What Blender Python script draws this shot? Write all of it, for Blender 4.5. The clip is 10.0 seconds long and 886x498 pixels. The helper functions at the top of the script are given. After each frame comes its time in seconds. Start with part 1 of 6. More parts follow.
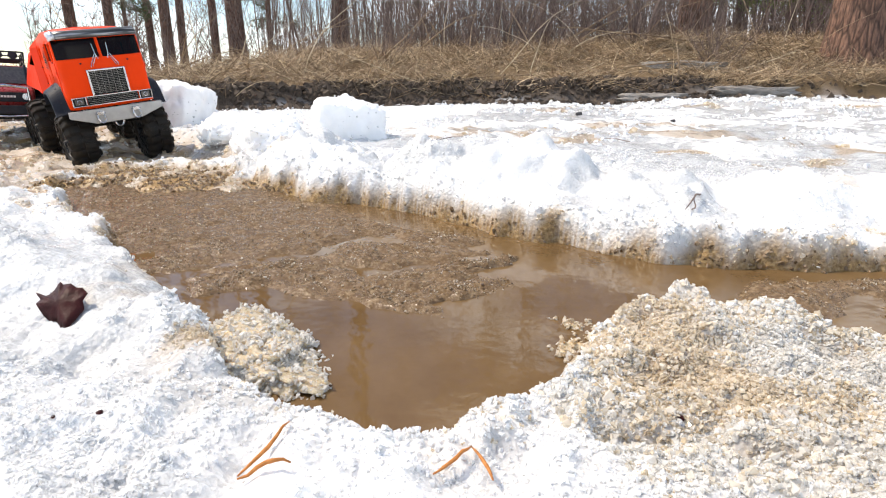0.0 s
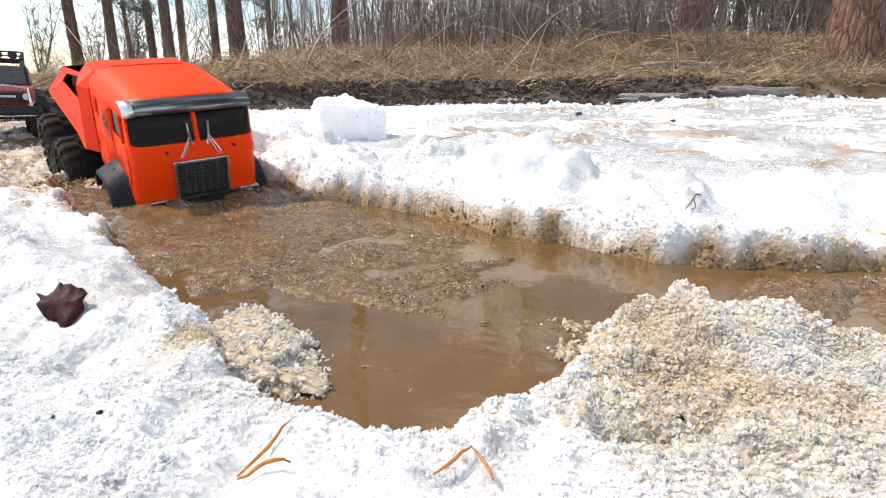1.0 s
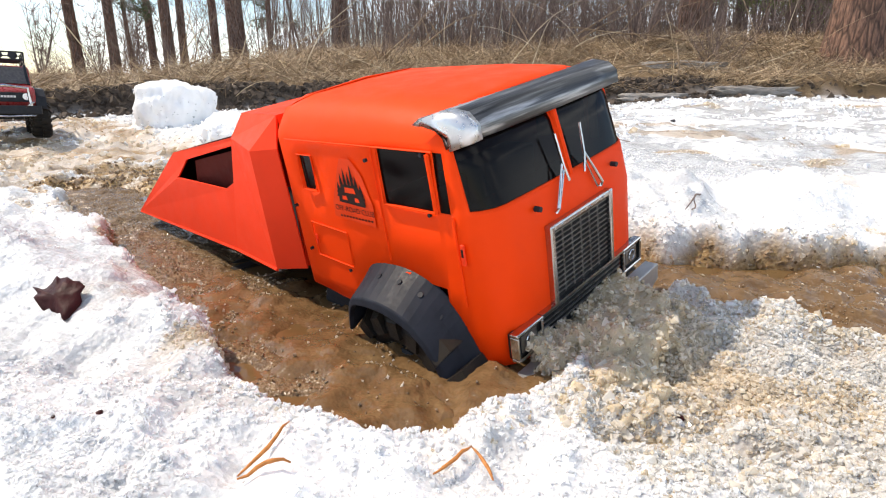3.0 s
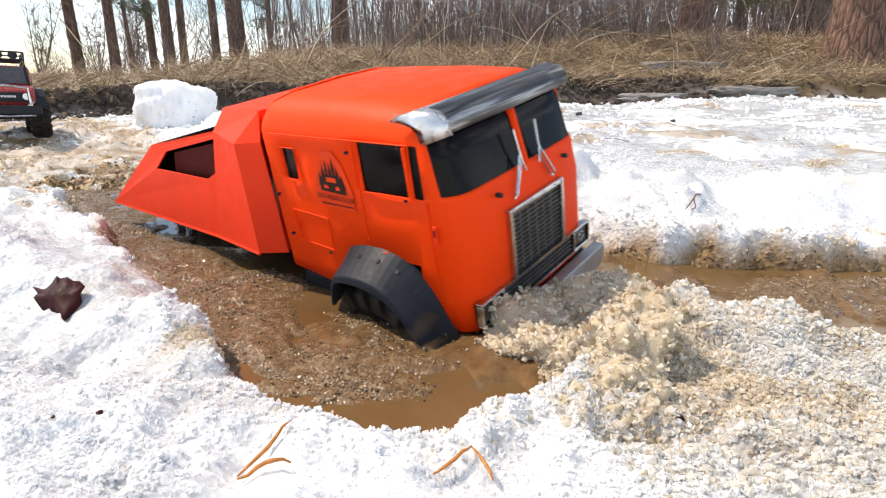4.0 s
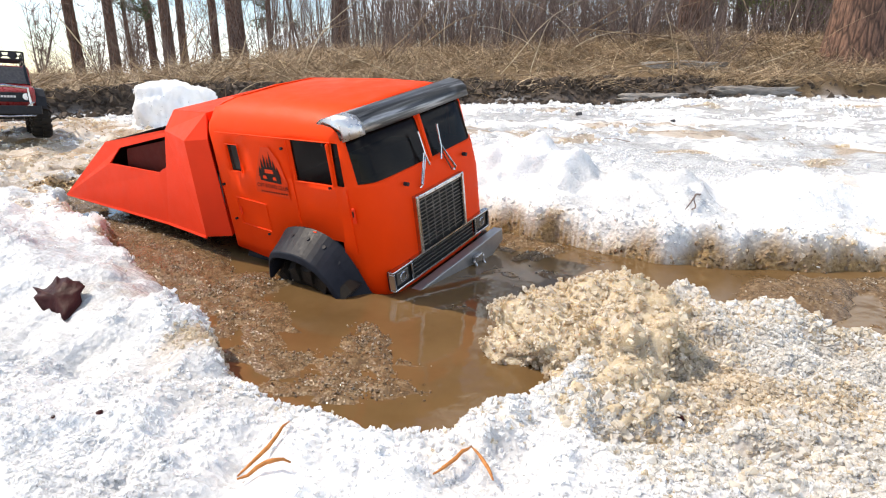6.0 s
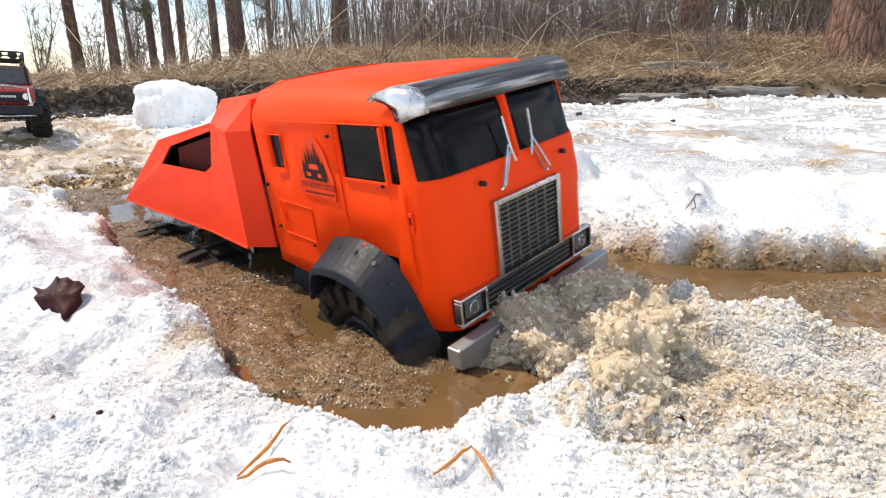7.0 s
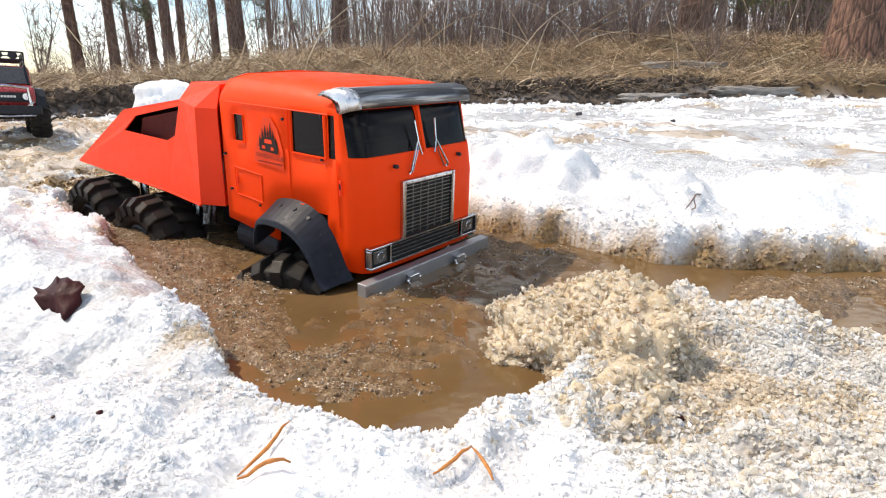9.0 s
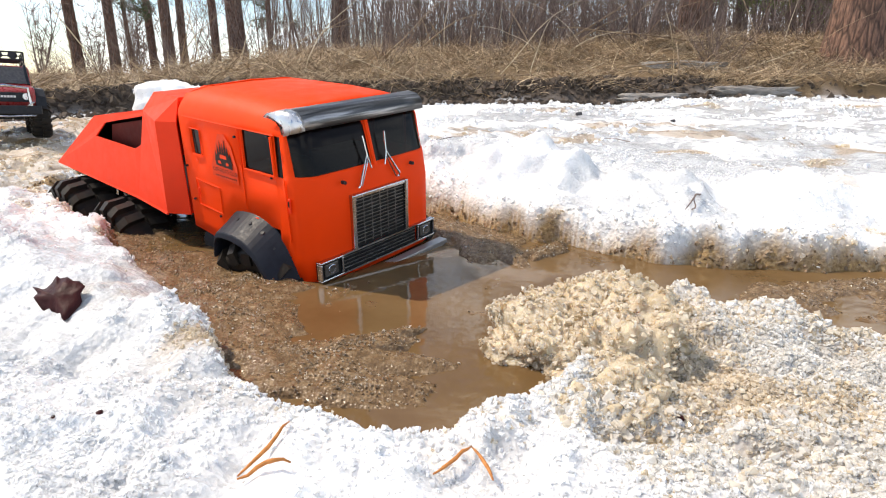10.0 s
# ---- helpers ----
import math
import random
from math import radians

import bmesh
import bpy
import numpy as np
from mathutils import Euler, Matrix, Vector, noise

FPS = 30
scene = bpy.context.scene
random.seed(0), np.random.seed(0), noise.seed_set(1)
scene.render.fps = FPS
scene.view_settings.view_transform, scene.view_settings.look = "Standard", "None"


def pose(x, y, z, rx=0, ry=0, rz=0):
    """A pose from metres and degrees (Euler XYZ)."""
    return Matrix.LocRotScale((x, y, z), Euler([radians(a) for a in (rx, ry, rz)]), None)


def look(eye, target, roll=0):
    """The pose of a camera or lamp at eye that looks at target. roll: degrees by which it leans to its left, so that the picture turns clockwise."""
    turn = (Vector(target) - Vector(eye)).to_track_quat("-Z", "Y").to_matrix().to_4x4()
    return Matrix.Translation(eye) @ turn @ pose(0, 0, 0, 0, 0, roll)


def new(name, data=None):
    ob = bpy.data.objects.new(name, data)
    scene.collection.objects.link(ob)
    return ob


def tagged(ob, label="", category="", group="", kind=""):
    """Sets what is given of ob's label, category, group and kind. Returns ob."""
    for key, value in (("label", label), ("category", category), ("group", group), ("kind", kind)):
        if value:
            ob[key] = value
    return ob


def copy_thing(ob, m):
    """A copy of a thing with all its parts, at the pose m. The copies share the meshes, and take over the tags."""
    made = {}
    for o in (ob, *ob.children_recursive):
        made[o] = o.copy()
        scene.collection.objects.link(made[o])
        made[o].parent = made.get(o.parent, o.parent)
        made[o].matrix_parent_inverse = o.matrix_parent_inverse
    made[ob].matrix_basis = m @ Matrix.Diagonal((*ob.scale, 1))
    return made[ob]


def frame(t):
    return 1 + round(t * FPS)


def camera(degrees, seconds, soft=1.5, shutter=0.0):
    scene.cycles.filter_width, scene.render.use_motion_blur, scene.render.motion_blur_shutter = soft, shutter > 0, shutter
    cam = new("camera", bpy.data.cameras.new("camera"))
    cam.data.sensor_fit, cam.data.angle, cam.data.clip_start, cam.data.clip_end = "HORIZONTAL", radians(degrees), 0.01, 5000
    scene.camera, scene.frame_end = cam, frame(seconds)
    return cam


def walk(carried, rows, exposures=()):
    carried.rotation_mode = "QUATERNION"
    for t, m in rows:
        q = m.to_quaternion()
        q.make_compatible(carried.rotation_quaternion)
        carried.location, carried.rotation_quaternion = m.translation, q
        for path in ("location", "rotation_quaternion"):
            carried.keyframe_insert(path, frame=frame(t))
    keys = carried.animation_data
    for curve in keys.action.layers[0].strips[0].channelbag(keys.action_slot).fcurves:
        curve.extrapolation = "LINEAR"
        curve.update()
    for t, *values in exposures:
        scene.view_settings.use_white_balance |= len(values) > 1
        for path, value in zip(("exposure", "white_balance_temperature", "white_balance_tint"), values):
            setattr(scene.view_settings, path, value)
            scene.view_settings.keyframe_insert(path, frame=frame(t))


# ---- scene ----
import functools

# camera: stands still, low over the snow, tilted down to the puddle
cam = camera(75.13, 10.0, soft=1.1, shutter=0.3)
CAM_POSE = pose(0, 0, 0.235, 90 - 17.0, 0, 0)
walk(cam, [(0.0, CAM_POSE), (10.0, CAM_POSE)], exposures=[(0.0, 0.50, 7300, 13), (10.0, 0.50, 7300, 13)])

# world and sun: clear spring day, sun from the side
SUN_EL, SUN_AZ = radians(53), radians(163)          # azimuth counted from +x towards +y
world = bpy.data.worlds.new("sky")
scene.world = world
world.use_nodes = True
wn = world.node_tree
sky = wn.nodes.new("ShaderNodeTexSky")
sky.sky_type, sky.sun_disc = "NISHITA", False
sky.sun_elevation, sky.sun_rotation = SUN_EL, radians(90) - SUN_AZ
sky.air_density, sky.dust_density, sky.ozone_density = 1.0, 0.0, 4.0
# thin white clouds, denser towards the horizon
wco, wmap = wn.nodes.new("ShaderNodeTexCoord"), wn.nodes.new("ShaderNodeMapping")
wmap.inputs["Scale"].default_value = (2.2, 2.2, 6.0)
wn.links.new(wco.outputs["Generated"], wmap.inputs["Vector"])
wnoise, wramp, wmix = wn.nodes.new("ShaderNodeTexNoise"), wn.nodes.new("ShaderNodeValToRGB"), wn.nodes.new("ShaderNodeMix")
wnoise.inputs["Scale"].default_value, wnoise.inputs["Detail"].default_value = 1.6, 6
wn.links.new(wmap.outputs[0], wnoise.inputs["Vector"])
wramp.color_ramp.elements[0].position, wramp.color_ramp.elements[1].position = 0.47, 0.63
wn.links.new(wnoise.outputs[0], wramp.inputs[0])
wmix.data_type = "RGBA"
wmix.inputs[7].default_value = (9.0, 10.2, 11.4, 1)
wn.links.new(wramp.outputs[0], wmix.inputs[0])
wn.links.new(sky.outputs[0], wmix.inputs[6])
wn.links.new(wmix.outputs[2], wn.nodes["Background"].inputs[0])
wn.nodes["Background"].inputs[1].default_value = 0.15
sun = new("sun", bpy.data.lights.new("sun", "SUN"))
sun.data.energy, sun.data.angle, sun.data.color = 3.6, radians(0.53), (1.0, 0.94, 0.84)
sd_vec = Vector((math.cos(SUN_EL) * math.cos(SUN_AZ), math.cos(SUN_EL) * math.sin(SUN_AZ), math.sin(SUN_EL)))
sun.matrix_world = look(sd_vec * 20, (0, 0, 0))


# ---- materials ----
def mat(name):
    m = bpy.data.materials.new(name)
    m.use_nodes = True
    nt = m.node_tree
    return m, nt, nt.nodes["Principled BSDF"]


def tex(nt, kind, scale, detail=4.0, coord="Object", rough=0.6):
    c = nt.nodes.new("ShaderNodeTexCoord")
    n = nt.nodes.new("ShaderNodeTexVoronoi" if kind == "voronoi" else "ShaderNodeTexNoise")
    n.inputs["Scale"].default_value = scale
    if kind != "voronoi":
        n.inputs["Detail"].default_value = detail
        n.inputs["Roughness"].default_value = rough
    nt.links.new(c.outputs[coord], n.inputs["Vector"])
    return n


def ramp(nt, src, stops):
    r = nt.nodes.new("ShaderNodeValToRGB")
    els = r.color_ramp.elements
    while len(els) < len(stops):
        els.new(0.5)
    for e, (p, c) in zip(els, stops):
        e.position, e.color = p, (*c, 1) if len(c) == 3 else c
    nt.links.new(src, r.inputs[0])
    return r.outputs[0]


def mixc(nt, fac, a, b):
    n = nt.nodes.new("ShaderNodeMix")
    n.data_type = "RGBA"
    for sock, v in ((n.inputs[0], fac), (n.inputs[6], a), (n.inputs[7], b)):
        if isinstance(v, (int, float)):
            sock.default_value = v
        elif isinstance(v, tuple):
            sock.default_value = (*v, 1)
        else:
            nt.links.new(v, sock)
    return n.outputs[2]


def math_node(nt, op, a, b=0.0):
    n = nt.nodes.new("ShaderNodeMath")
    n.operation = op
    n.use_clamp = op in ("MULTIPLY_ADD",)
    for sock, v in zip(n.inputs, (a, b)):
        if isinstance(v, (int, float)):
            sock.default_value = v
        else:
            nt.links.new(v, sock)
    return n.outputs[0]


def bump(nt, bsdf, src, strength, dist, prev=None):
    b = nt.nodes.new("ShaderNodeBump")
    b.inputs["Strength"].default_value = strength
    b.inputs["Distance"].default_value = dist
    nt.links.new(src, b.inputs["Height"])
    if prev is not None:
        nt.links.new(prev, b.inputs["Normal"])
    nt.links.new(b.outputs[0], bsdf.inputs["Normal"])
    return b.outputs[0]


def simple(name, col, rough=0.5, metal=0.0, var=0.25, scale=30.0, bump_s=0.0, bump_scale=80.0, bump_d=0.002, coat=0.0, col2=None):
    m, nt, b = mat(name)
    n = tex(nt, "noise", scale)
    dark = col2 or tuple(c * (1 - var) for c in col)
    c = ramp(nt, n.outputs[0], [(0.3, dark), (0.7, col)])
    nt.links.new(c, b.inputs["Base Color"])
    r = ramp(nt, tex(nt, "noise", scale * 3).outputs[0], [(0.3, (max(rough - 0.08, 0.02),) * 3), (0.7, (min(rough + 0.08, 1),) * 3)])
    nt.links.new(r, b.inputs["Roughness"])
    b.inputs["Metallic"].default_value = metal
    b.inputs["Coat Weight"].default_value = coat
    b.inputs["Specular IOR Level"].default_value = 0.5 if metal or coat or rough < 0.34 else 0.10
    if bump_s:
        bump(nt, b, tex(nt, "noise", bump_scale, 6).outputs[0], bump_s, bump_d)
    return m


def attr(nt, name):
    a = nt.nodes.new("ShaderNodeAttribute")
    a.attribute_name = name
    return a.outputs["Fac"]


def make_ground_mat():
    m, nt, b = mat("melting_snow_and_soil")
    fine = tex(nt, "noise", 220, 5).outputs[0]
    mid = tex(nt, "noise", 24, 5).outputs[0]
    grain = tex(nt, "voronoi", 240).outputs["Distance"]
    snow = ramp(nt, mid, [(0.30, (0.60, 0.61, 0.625)), (0.62, (0.85, 0.852, 0.855))])
    ice = ramp(nt, fine, [(0.25, (0.33, 0.345, 0.36)), (0.7, (0.58, 0.595, 0.61))])
    mud = ramp(nt, fine, [(0.3, (0.20, 0.12, 0.05)), (0.7, (0.46, 0.31, 0.15))])
    dirt = ramp(nt, fine, [(0.3, (0.035, 0.026, 0.020)), (0.7, (0.12, 0.088, 0.064))])
    turf = ramp(nt, fine, [(0.3, (0.065, 0.042, 0.026)), (0.7, (0.24, 0.165, 0.09))])
    c = mixc(nt, attr(nt, "ice"), snow, ice)
    c = mixc(nt, attr(nt, "mud_stain"), c, mud)
    c = mixc(nt, attr(nt, "dirt"), c, dirt)
    c = mixc(nt, attr(nt, "turf"), c, turf)
    nt.links.new(c, b.inputs["Base Color"])
    rough = ramp(nt, attr(nt, "ice"), [(0.0, (0.42,) * 3), (1.0, (0.16,) * 3)])
    rough = mixc(nt, attr(nt, "mud_stain"), rough, (0.22, 0.22, 0.22))
    rough = mixc(nt, attr(nt, "dirt"), rough, (0.85, 0.85, 0.85))
    rough = mixc(nt, attr(nt, "turf"), rough, (0.9, 0.9, 0.9))
    nt.links.new(rough, b.inputs["Roughness"])
    b.inputs["IOR"].default_value = 1.31
    soft = math_node(nt, "SUBTRACT", 1.0, attr(nt, "dirt"))
    nt.links.new(math_node(nt, "MULTIPLY", soft, 0.65), b.inputs["Subsurface Weight"])
    b.inputs["Subsurface Radius"].default_value = (1.0, 0.95, 0.9)
    b.inputs["Subsurface Scale"].default_value = 0.008
    p = bump(nt, b, grain, 0.40, 0.003)
    bump(nt, b, tex(nt, "noise", 70, 7).outputs[0], 0.5, 0.006, p)
    return m


def make_crystal(name, lo, hi, rough=0.08, clear=0.0, soft=0.6, glassy=0.0):
    m, nt, b = mat(name)
    g = nt.nodes.new("ShaderNodeNewGeometry")
    nt.links.new(ramp(nt, g.outputs["Random Per Island"], [(0.0, lo), (1.0, hi)]), b.inputs["Base Color"])
    b.inputs["Roughness"].default_value = rough
    b.inputs["IOR"].default_value = 1.31
    if clear:
        tr = nt.nodes.new("ShaderNodeBsdfTransparent")
        tr.inputs[0].default_value = (*hi, 1)
        mx = nt.nodes.new("ShaderNodeMixShader")
        mx.inputs[0].default_value = 1 - clear
        nt.links.new(tr.outputs[0], mx.inputs[1])
        nt.links.new(b.outputs[0], mx.inputs[2])
        nt.links.new(mx.outputs[0], nt.nodes["Material Output"].inputs[0])
    b.inputs["Transmission Weight"].default_value = glassy
    b.inputs["Subsurface Weight"].default_value = soft
    b.inputs["Subsurface Radius"].default_value = (1.0, 0.95, 0.88)
    b.inputs["Subsurface Scale"].default_value = 0.006
    return m


def make_slush():
    m, nt, b = mat("brown_slush")
    fine = tex(nt, "noise", 160, 6).outputs[0]
    c = ramp(nt, fine, [(0.28, (0.085, 0.050, 0.025)), (0.52, (0.16, 0.10, 0.052)), (0.75, (0.32, 0.23, 0.14))])
    nt.links.new(c, b.inputs["Base Color"])
    b.inputs["Roughness"].default_value = 0.18
    b.inputs["IOR"].default_value = 1.32
    p = bump(nt, b, tex(nt, "voronoi", 420).outputs["Distance"], 0.5, 0.0018)
    bump(nt, b, tex(nt, "noise", 70, 6).outputs[0], 0.35, 0.004, p)
    return m


def make_water():
    m, nt, b = mat("muddy_water")
    n = tex(nt, "noise", 9, 5).outputs[0]
    nt.links.new(ramp(nt, n, [(0.3, (0.105, 0.060, 0.024)), (0.7, (0.16, 0.097, 0.043))]), b.inputs["Base Color"])
    b.inputs["Roughness"].default_value = 0.03
    b.inputs["IOR"].default_value = 1.333
    p = bump(nt, b, tex(nt, "noise", 14, 3).outputs[0], 0.10, 0.01)
    bump(nt, b, tex(nt, "noise", 60, 3).outputs[0], 0.06, 0.004, p)
    return m


def make_bark(name, c1, c2, scale=(30, 30, 9)):
    m, nt, b = mat(name)
    co = nt.nodes.new("ShaderNodeTexCoord")
    mp = nt.nodes.new("ShaderNodeMapping")
    mp.inputs["Scale"].default_value = scale
    nt.links.new(co.outputs["Object"], mp.inputs["Vector"])
    v = nt.nodes.new("ShaderNodeTexVoronoi")
    v.feature = "DISTANCE_TO_EDGE"
    v.inputs["Scale"].default_value = 1.0
    warp = nt.nodes.new("ShaderNodeTexNoise")
    warp.inputs["Scale"].default_value, warp.inputs["Detail"].default_value = 0.8, 5
    nt.links.new(mp.outputs[0], warp.inputs["Vector"])
    nt.links.new(mixc(nt, 0.45, mp.outputs[0], warp.outputs["Color"]), v.inputs["Vector"])
    n = nt.nodes.new("ShaderNodeTexNoise")
    n.inputs["Scale"].default_value = 2.0
    n.inputs["Detail"].default_value = 6
    nt.links.new(mp.outputs[0], n.inputs["Vector"])
    col = ramp(nt, n.outputs[0], [(0.3, c1), (0.7, c2)])
    col = mixc(nt, ramp(nt, v.outputs["Distance"], [(0.0, (0.8, 0.8, 0.8)), (0.16, (0, 0, 0))]), col, tuple(c * 0.45 for c in c1))
    nt.links.new(col, b.inputs["Base Color"])
    b.inputs["Roughness"].default_value = 0.9
    p = bump(nt, b, v.outputs["Distance"], 0.9, 0.03)
    bump(nt, b, n.outputs[0], 0.5, 0.02, p)
    return m


def make_island(name, lo, hi, rough=0.8, midc=None):
    m, nt, b = mat(name)
    g = nt.nodes.new("ShaderNodeNewGeometry")
    stops = [(0.0, lo), (1.0, hi)] if midc is None else [(0.0, lo), (0.5, midc), (1.0, hi)]
    c = ramp(nt, g.outputs["Random Per Island"], stops)
    n = tex(nt, "noise", 60)
    c = mixc(nt, 0.35, c, ramp(nt, n.outputs[0], [(0.3, tuple(x * 0.6 for x in lo)), (0.7, hi)]))
    nt.links.new(c, b.inputs["Base Color"])
    b.inputs["Roughness"].default_value = rough
    return m


def make_glass(name, tint, fac):
    m, nt, b = mat(name)
    b.inputs["Base Color"].default_value = (0.008, 0.006, 0.006, 1)
    b.inputs["Roughness"].default_value = 0.10
    b.inputs["Specular IOR Level"].default_value = 0.22
    tr = nt.nodes.new("ShaderNodeBsdfTransparent")
    tr.inputs[0].default_value = (*tint, 1)
    mx = nt.nodes.new("ShaderNodeMixShader")
    mx.inputs[0].default_value = fac
    nt.links.new(tr.outputs[0], mx.inputs[1])
    nt.links.new(b.outputs[0], mx.inputs[2])
    nt.links.new(mx.outputs[0], nt.nodes["Material Output"].inputs[0])
    return m


def make_visor():
    m, nt, b = mat("streaked_visor_metal")
    co = nt.nodes.new("ShaderNodeTexCoord")
    mp = nt.nodes.new("ShaderNodeMapping")
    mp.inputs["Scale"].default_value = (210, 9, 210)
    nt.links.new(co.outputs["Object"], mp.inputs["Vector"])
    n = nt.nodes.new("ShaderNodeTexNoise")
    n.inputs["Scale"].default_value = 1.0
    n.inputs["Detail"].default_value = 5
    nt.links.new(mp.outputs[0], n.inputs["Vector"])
    # Base colour streaks from dark grey to bright along the visor's width.
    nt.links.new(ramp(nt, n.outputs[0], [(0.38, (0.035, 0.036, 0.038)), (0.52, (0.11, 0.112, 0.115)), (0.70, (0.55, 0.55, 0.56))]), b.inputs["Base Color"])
    b.inputs["Metallic"].default_value = 0.7
    b.inputs["Roughness"].default_value = 0.34
    bump(nt, b, n.outputs[0], 0.35, 0.002)
    return m


M_GROUND = make_ground_mat()
M_CRYSTAL = make_crystal("ice_crystal", (0.88, 0.89, 0.90), (0.99, 0.99, 0.99), rough=0.10, soft=0.5, clear=0.30)
M_TAN = make_crystal("tan_ice_crystal", (0.62, 0.51, 0.36), (0.93, 0.86, 0.74), rough=0.06, soft=0.3, clear=0.45)
M_GREY = make_crystal("grey_ice_crystal", (0.66, 0.635, 0.585), (0.94, 0.925, 0.895), rough=0.06, soft=0.3, clear=0.45)
M_BROWN = make_crystal("brown_ice_crystal", (0.15, 0.095, 0.052), (0.44, 0.32, 0.21), soft=0.3, glassy=0.25)
M_SNOWBLOCK = simple("packed_snow", (0.92, 0.925, 0.93), 0.45, var=0.08, scale=18, bump_s=0.4, bump_scale=90, bump_d=0.004)
M_SNOWBLOCK.node_tree.nodes["Principled BSDF"].inputs["Subsurface Weight"].default_value = 0.6
M_SNOWBLOCK.node_tree.nodes["Principled BSDF"].inputs["Subsurface Radius"].default_value = (1, 0.96, 0.92)
M_SNOWBLOCK.node_tree.nodes["Principled BSDF"].inputs["Subsurface Scale"].default_value = 0.02
M_SLUSH = make_slush()
M_WATER = make_water()
M_BARK = make_bark("pine_bark", (0.075, 0.042, 0.031), (0.26, 0.14, 0.095), (40, 40, 9))
M_TWIG = make_island("bare_twig_bark", (0.09, 0.06, 0.055), (0.27, 0.20, 0.17), 0.85)
M_FARWOOD = make_island("far_stem_bark", (0.06, 0.040, 0.033), (0.32, 0.245, 0.21), 0.9, (0.145, 0.098, 0.083))
M_NEEDLES = make_island("pine_needles", (0.025, 0.045, 0.02), (0.09, 0.12, 0.045), 0.7)
M_YOUNG = make_island("young_pine_needles", (0.10, 0.15, 0.04), (0.30, 0.36, 0.10), 0.7)
M_STRAW = make_island("dry_grass", (0.065, 0.036, 0.021), (0.80, 0.62, 0.40), 0.75, (0.215, 0.128, 0.072))
M_PALE = make_island("pale_dry_stalk", (0.52, 0.42, 0.28), (0.80, 0.69, 0.50), 0.7)
M_CLOD = make_island("dark_soil", (0.028, 0.020, 0.015), (0.125, 0.092, 0.068), 0.95)
M_ORANGE = simple("orange_red_paint", (0.90, 0.053, 0.004), 0.52, var=0.07, scale=14, bump_s=0.04, bump_scale=300, bump_d=0.0005)
M_SKIRT = simple("orange_plastic", (0.90, 0.055, 0.018), 0.55, var=0.08, scale=20, bump_s=0.15, bump_scale=400, bump_d=0.0006)
M_BLACK = simple("black_plastic", (0.03, 0.032, 0.038), 0.42, var=0.4, scale=60, bump_s=0.1, bump_scale=300, bump_d=0.0006)
M_FENDER = simple("dark_grey_plastic", (0.022, 0.025, 0.034), 0.45, var=0.35, scale=90, bump_s=0.1, bump_scale=300, bump_d=0.0006)
M_TYRE = simple("wet_black_rubber", (0.016, 0.016, 0.017), 0.48, var=0.4, scale=50, bump_s=0.3, bump_scale=160, bump_d=0.002, col2=(0.032, 0.025, 0.018))
M_CHROME = simple("scratched_chrome", (0.62, 0.62, 0.63), 0.2, 1.0, var=0.3, scale=40)
M_VISOR = make_visor()
M_SILVER = simple("bright_silver_foil", (0.62, 0.62, 0.63), 0.3, 0.9, var=0.15, scale=60)
M_SLAT = simple("dull_slat_metal", (0.33, 0.32, 0.31), 0.4, 0.8, var=0.4, scale=60)
M_ALU = simple("dull_aluminium", (0.42, 0.42, 0.42), 0.42, 0.7, var=0.2, scale=40)
M_GLASS = make_glass("tinted_window", (0.075, 0.062, 0.05), 0.55)
M_DARKGLASS = simple("headlamp_lens", (0.10, 0.09, 0.08), 0.08, 0.0, var=0.4, scale=120, coat=0.5)
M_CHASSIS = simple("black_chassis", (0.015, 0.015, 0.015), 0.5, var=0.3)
M_DECAL = simple("dark_decal_ink", (0.035, 0.018, 0.015), 0.5)
M_DECALBACK = simple("pale_decal_film", (0.88, 0.062, 0.014), 0.4)
M_RED2 = simple("dark_red_paint", (0.30, 0.02, 0.02), 0.3, var=0.2)
M_WHITE = simple("white_lettering", (0.75, 0.75, 0.75), 0.5)
M_INNER_SHEET = simple("dark_red_sheet", (0.085, 0.010, 0.007), 0.7)
M_LEAF = simple("wet_brown_leaf", (0.050, 0.012, 0.012), 0.5, var=0.6, scale=80, bump_s=0.5, bump_scale=120, bump_d=0.002)
M_FALLEN = simple("dry_pine_needle", (0.55, 0.22, 0.07), 0.45, var=0.4, scale=200)
M_STONE = simple("dark_stone", (0.06, 0.06, 0.065), 0.7)


# ---- mesh helpers ----
def finish(name, bm, material, parent=None, label="", smooth=False, bevel=0.0, segs=2):
    me = bpy.data.meshes.new(name)
    bmesh.ops.recalc_face_normals(bm, faces=bm.faces[:])
    bm.to_mesh(me)
    bm.free()
    me.materials.append(material)
    if smooth:
        me.polygons.foreach_set("use_smooth", [True] * len(me.polygons))
    ob = new(name, me)
    if parent is not None:
        ob.parent = parent
    if label:
        ob["label"] = label
    if bevel:
        md = ob.modifiers.new("bevel", "BEVEL")
        md.width, md.segments, md.limit_method, md.angle_limit = bevel, segs, "ANGLE", radians(35)
    return ob


def part(name, bm, material, parent, label="", **kw):
    return finish(name, bm, material, parent, label, **kw)


def box_bm(x0, x1, y0, y1, z0, z1, bm=None):
    bm = bm or bmesh.new()
    m = Matrix.Translation(((x0 + x1) / 2, (y0 + y1) / 2, (z0 + z1) / 2)) @ Matrix.Diagonal((x1 - x0, y1 - y0, z1 - z0, 1))
    bmesh.ops.create_cube(bm, size=1, matrix=m)
    return bm


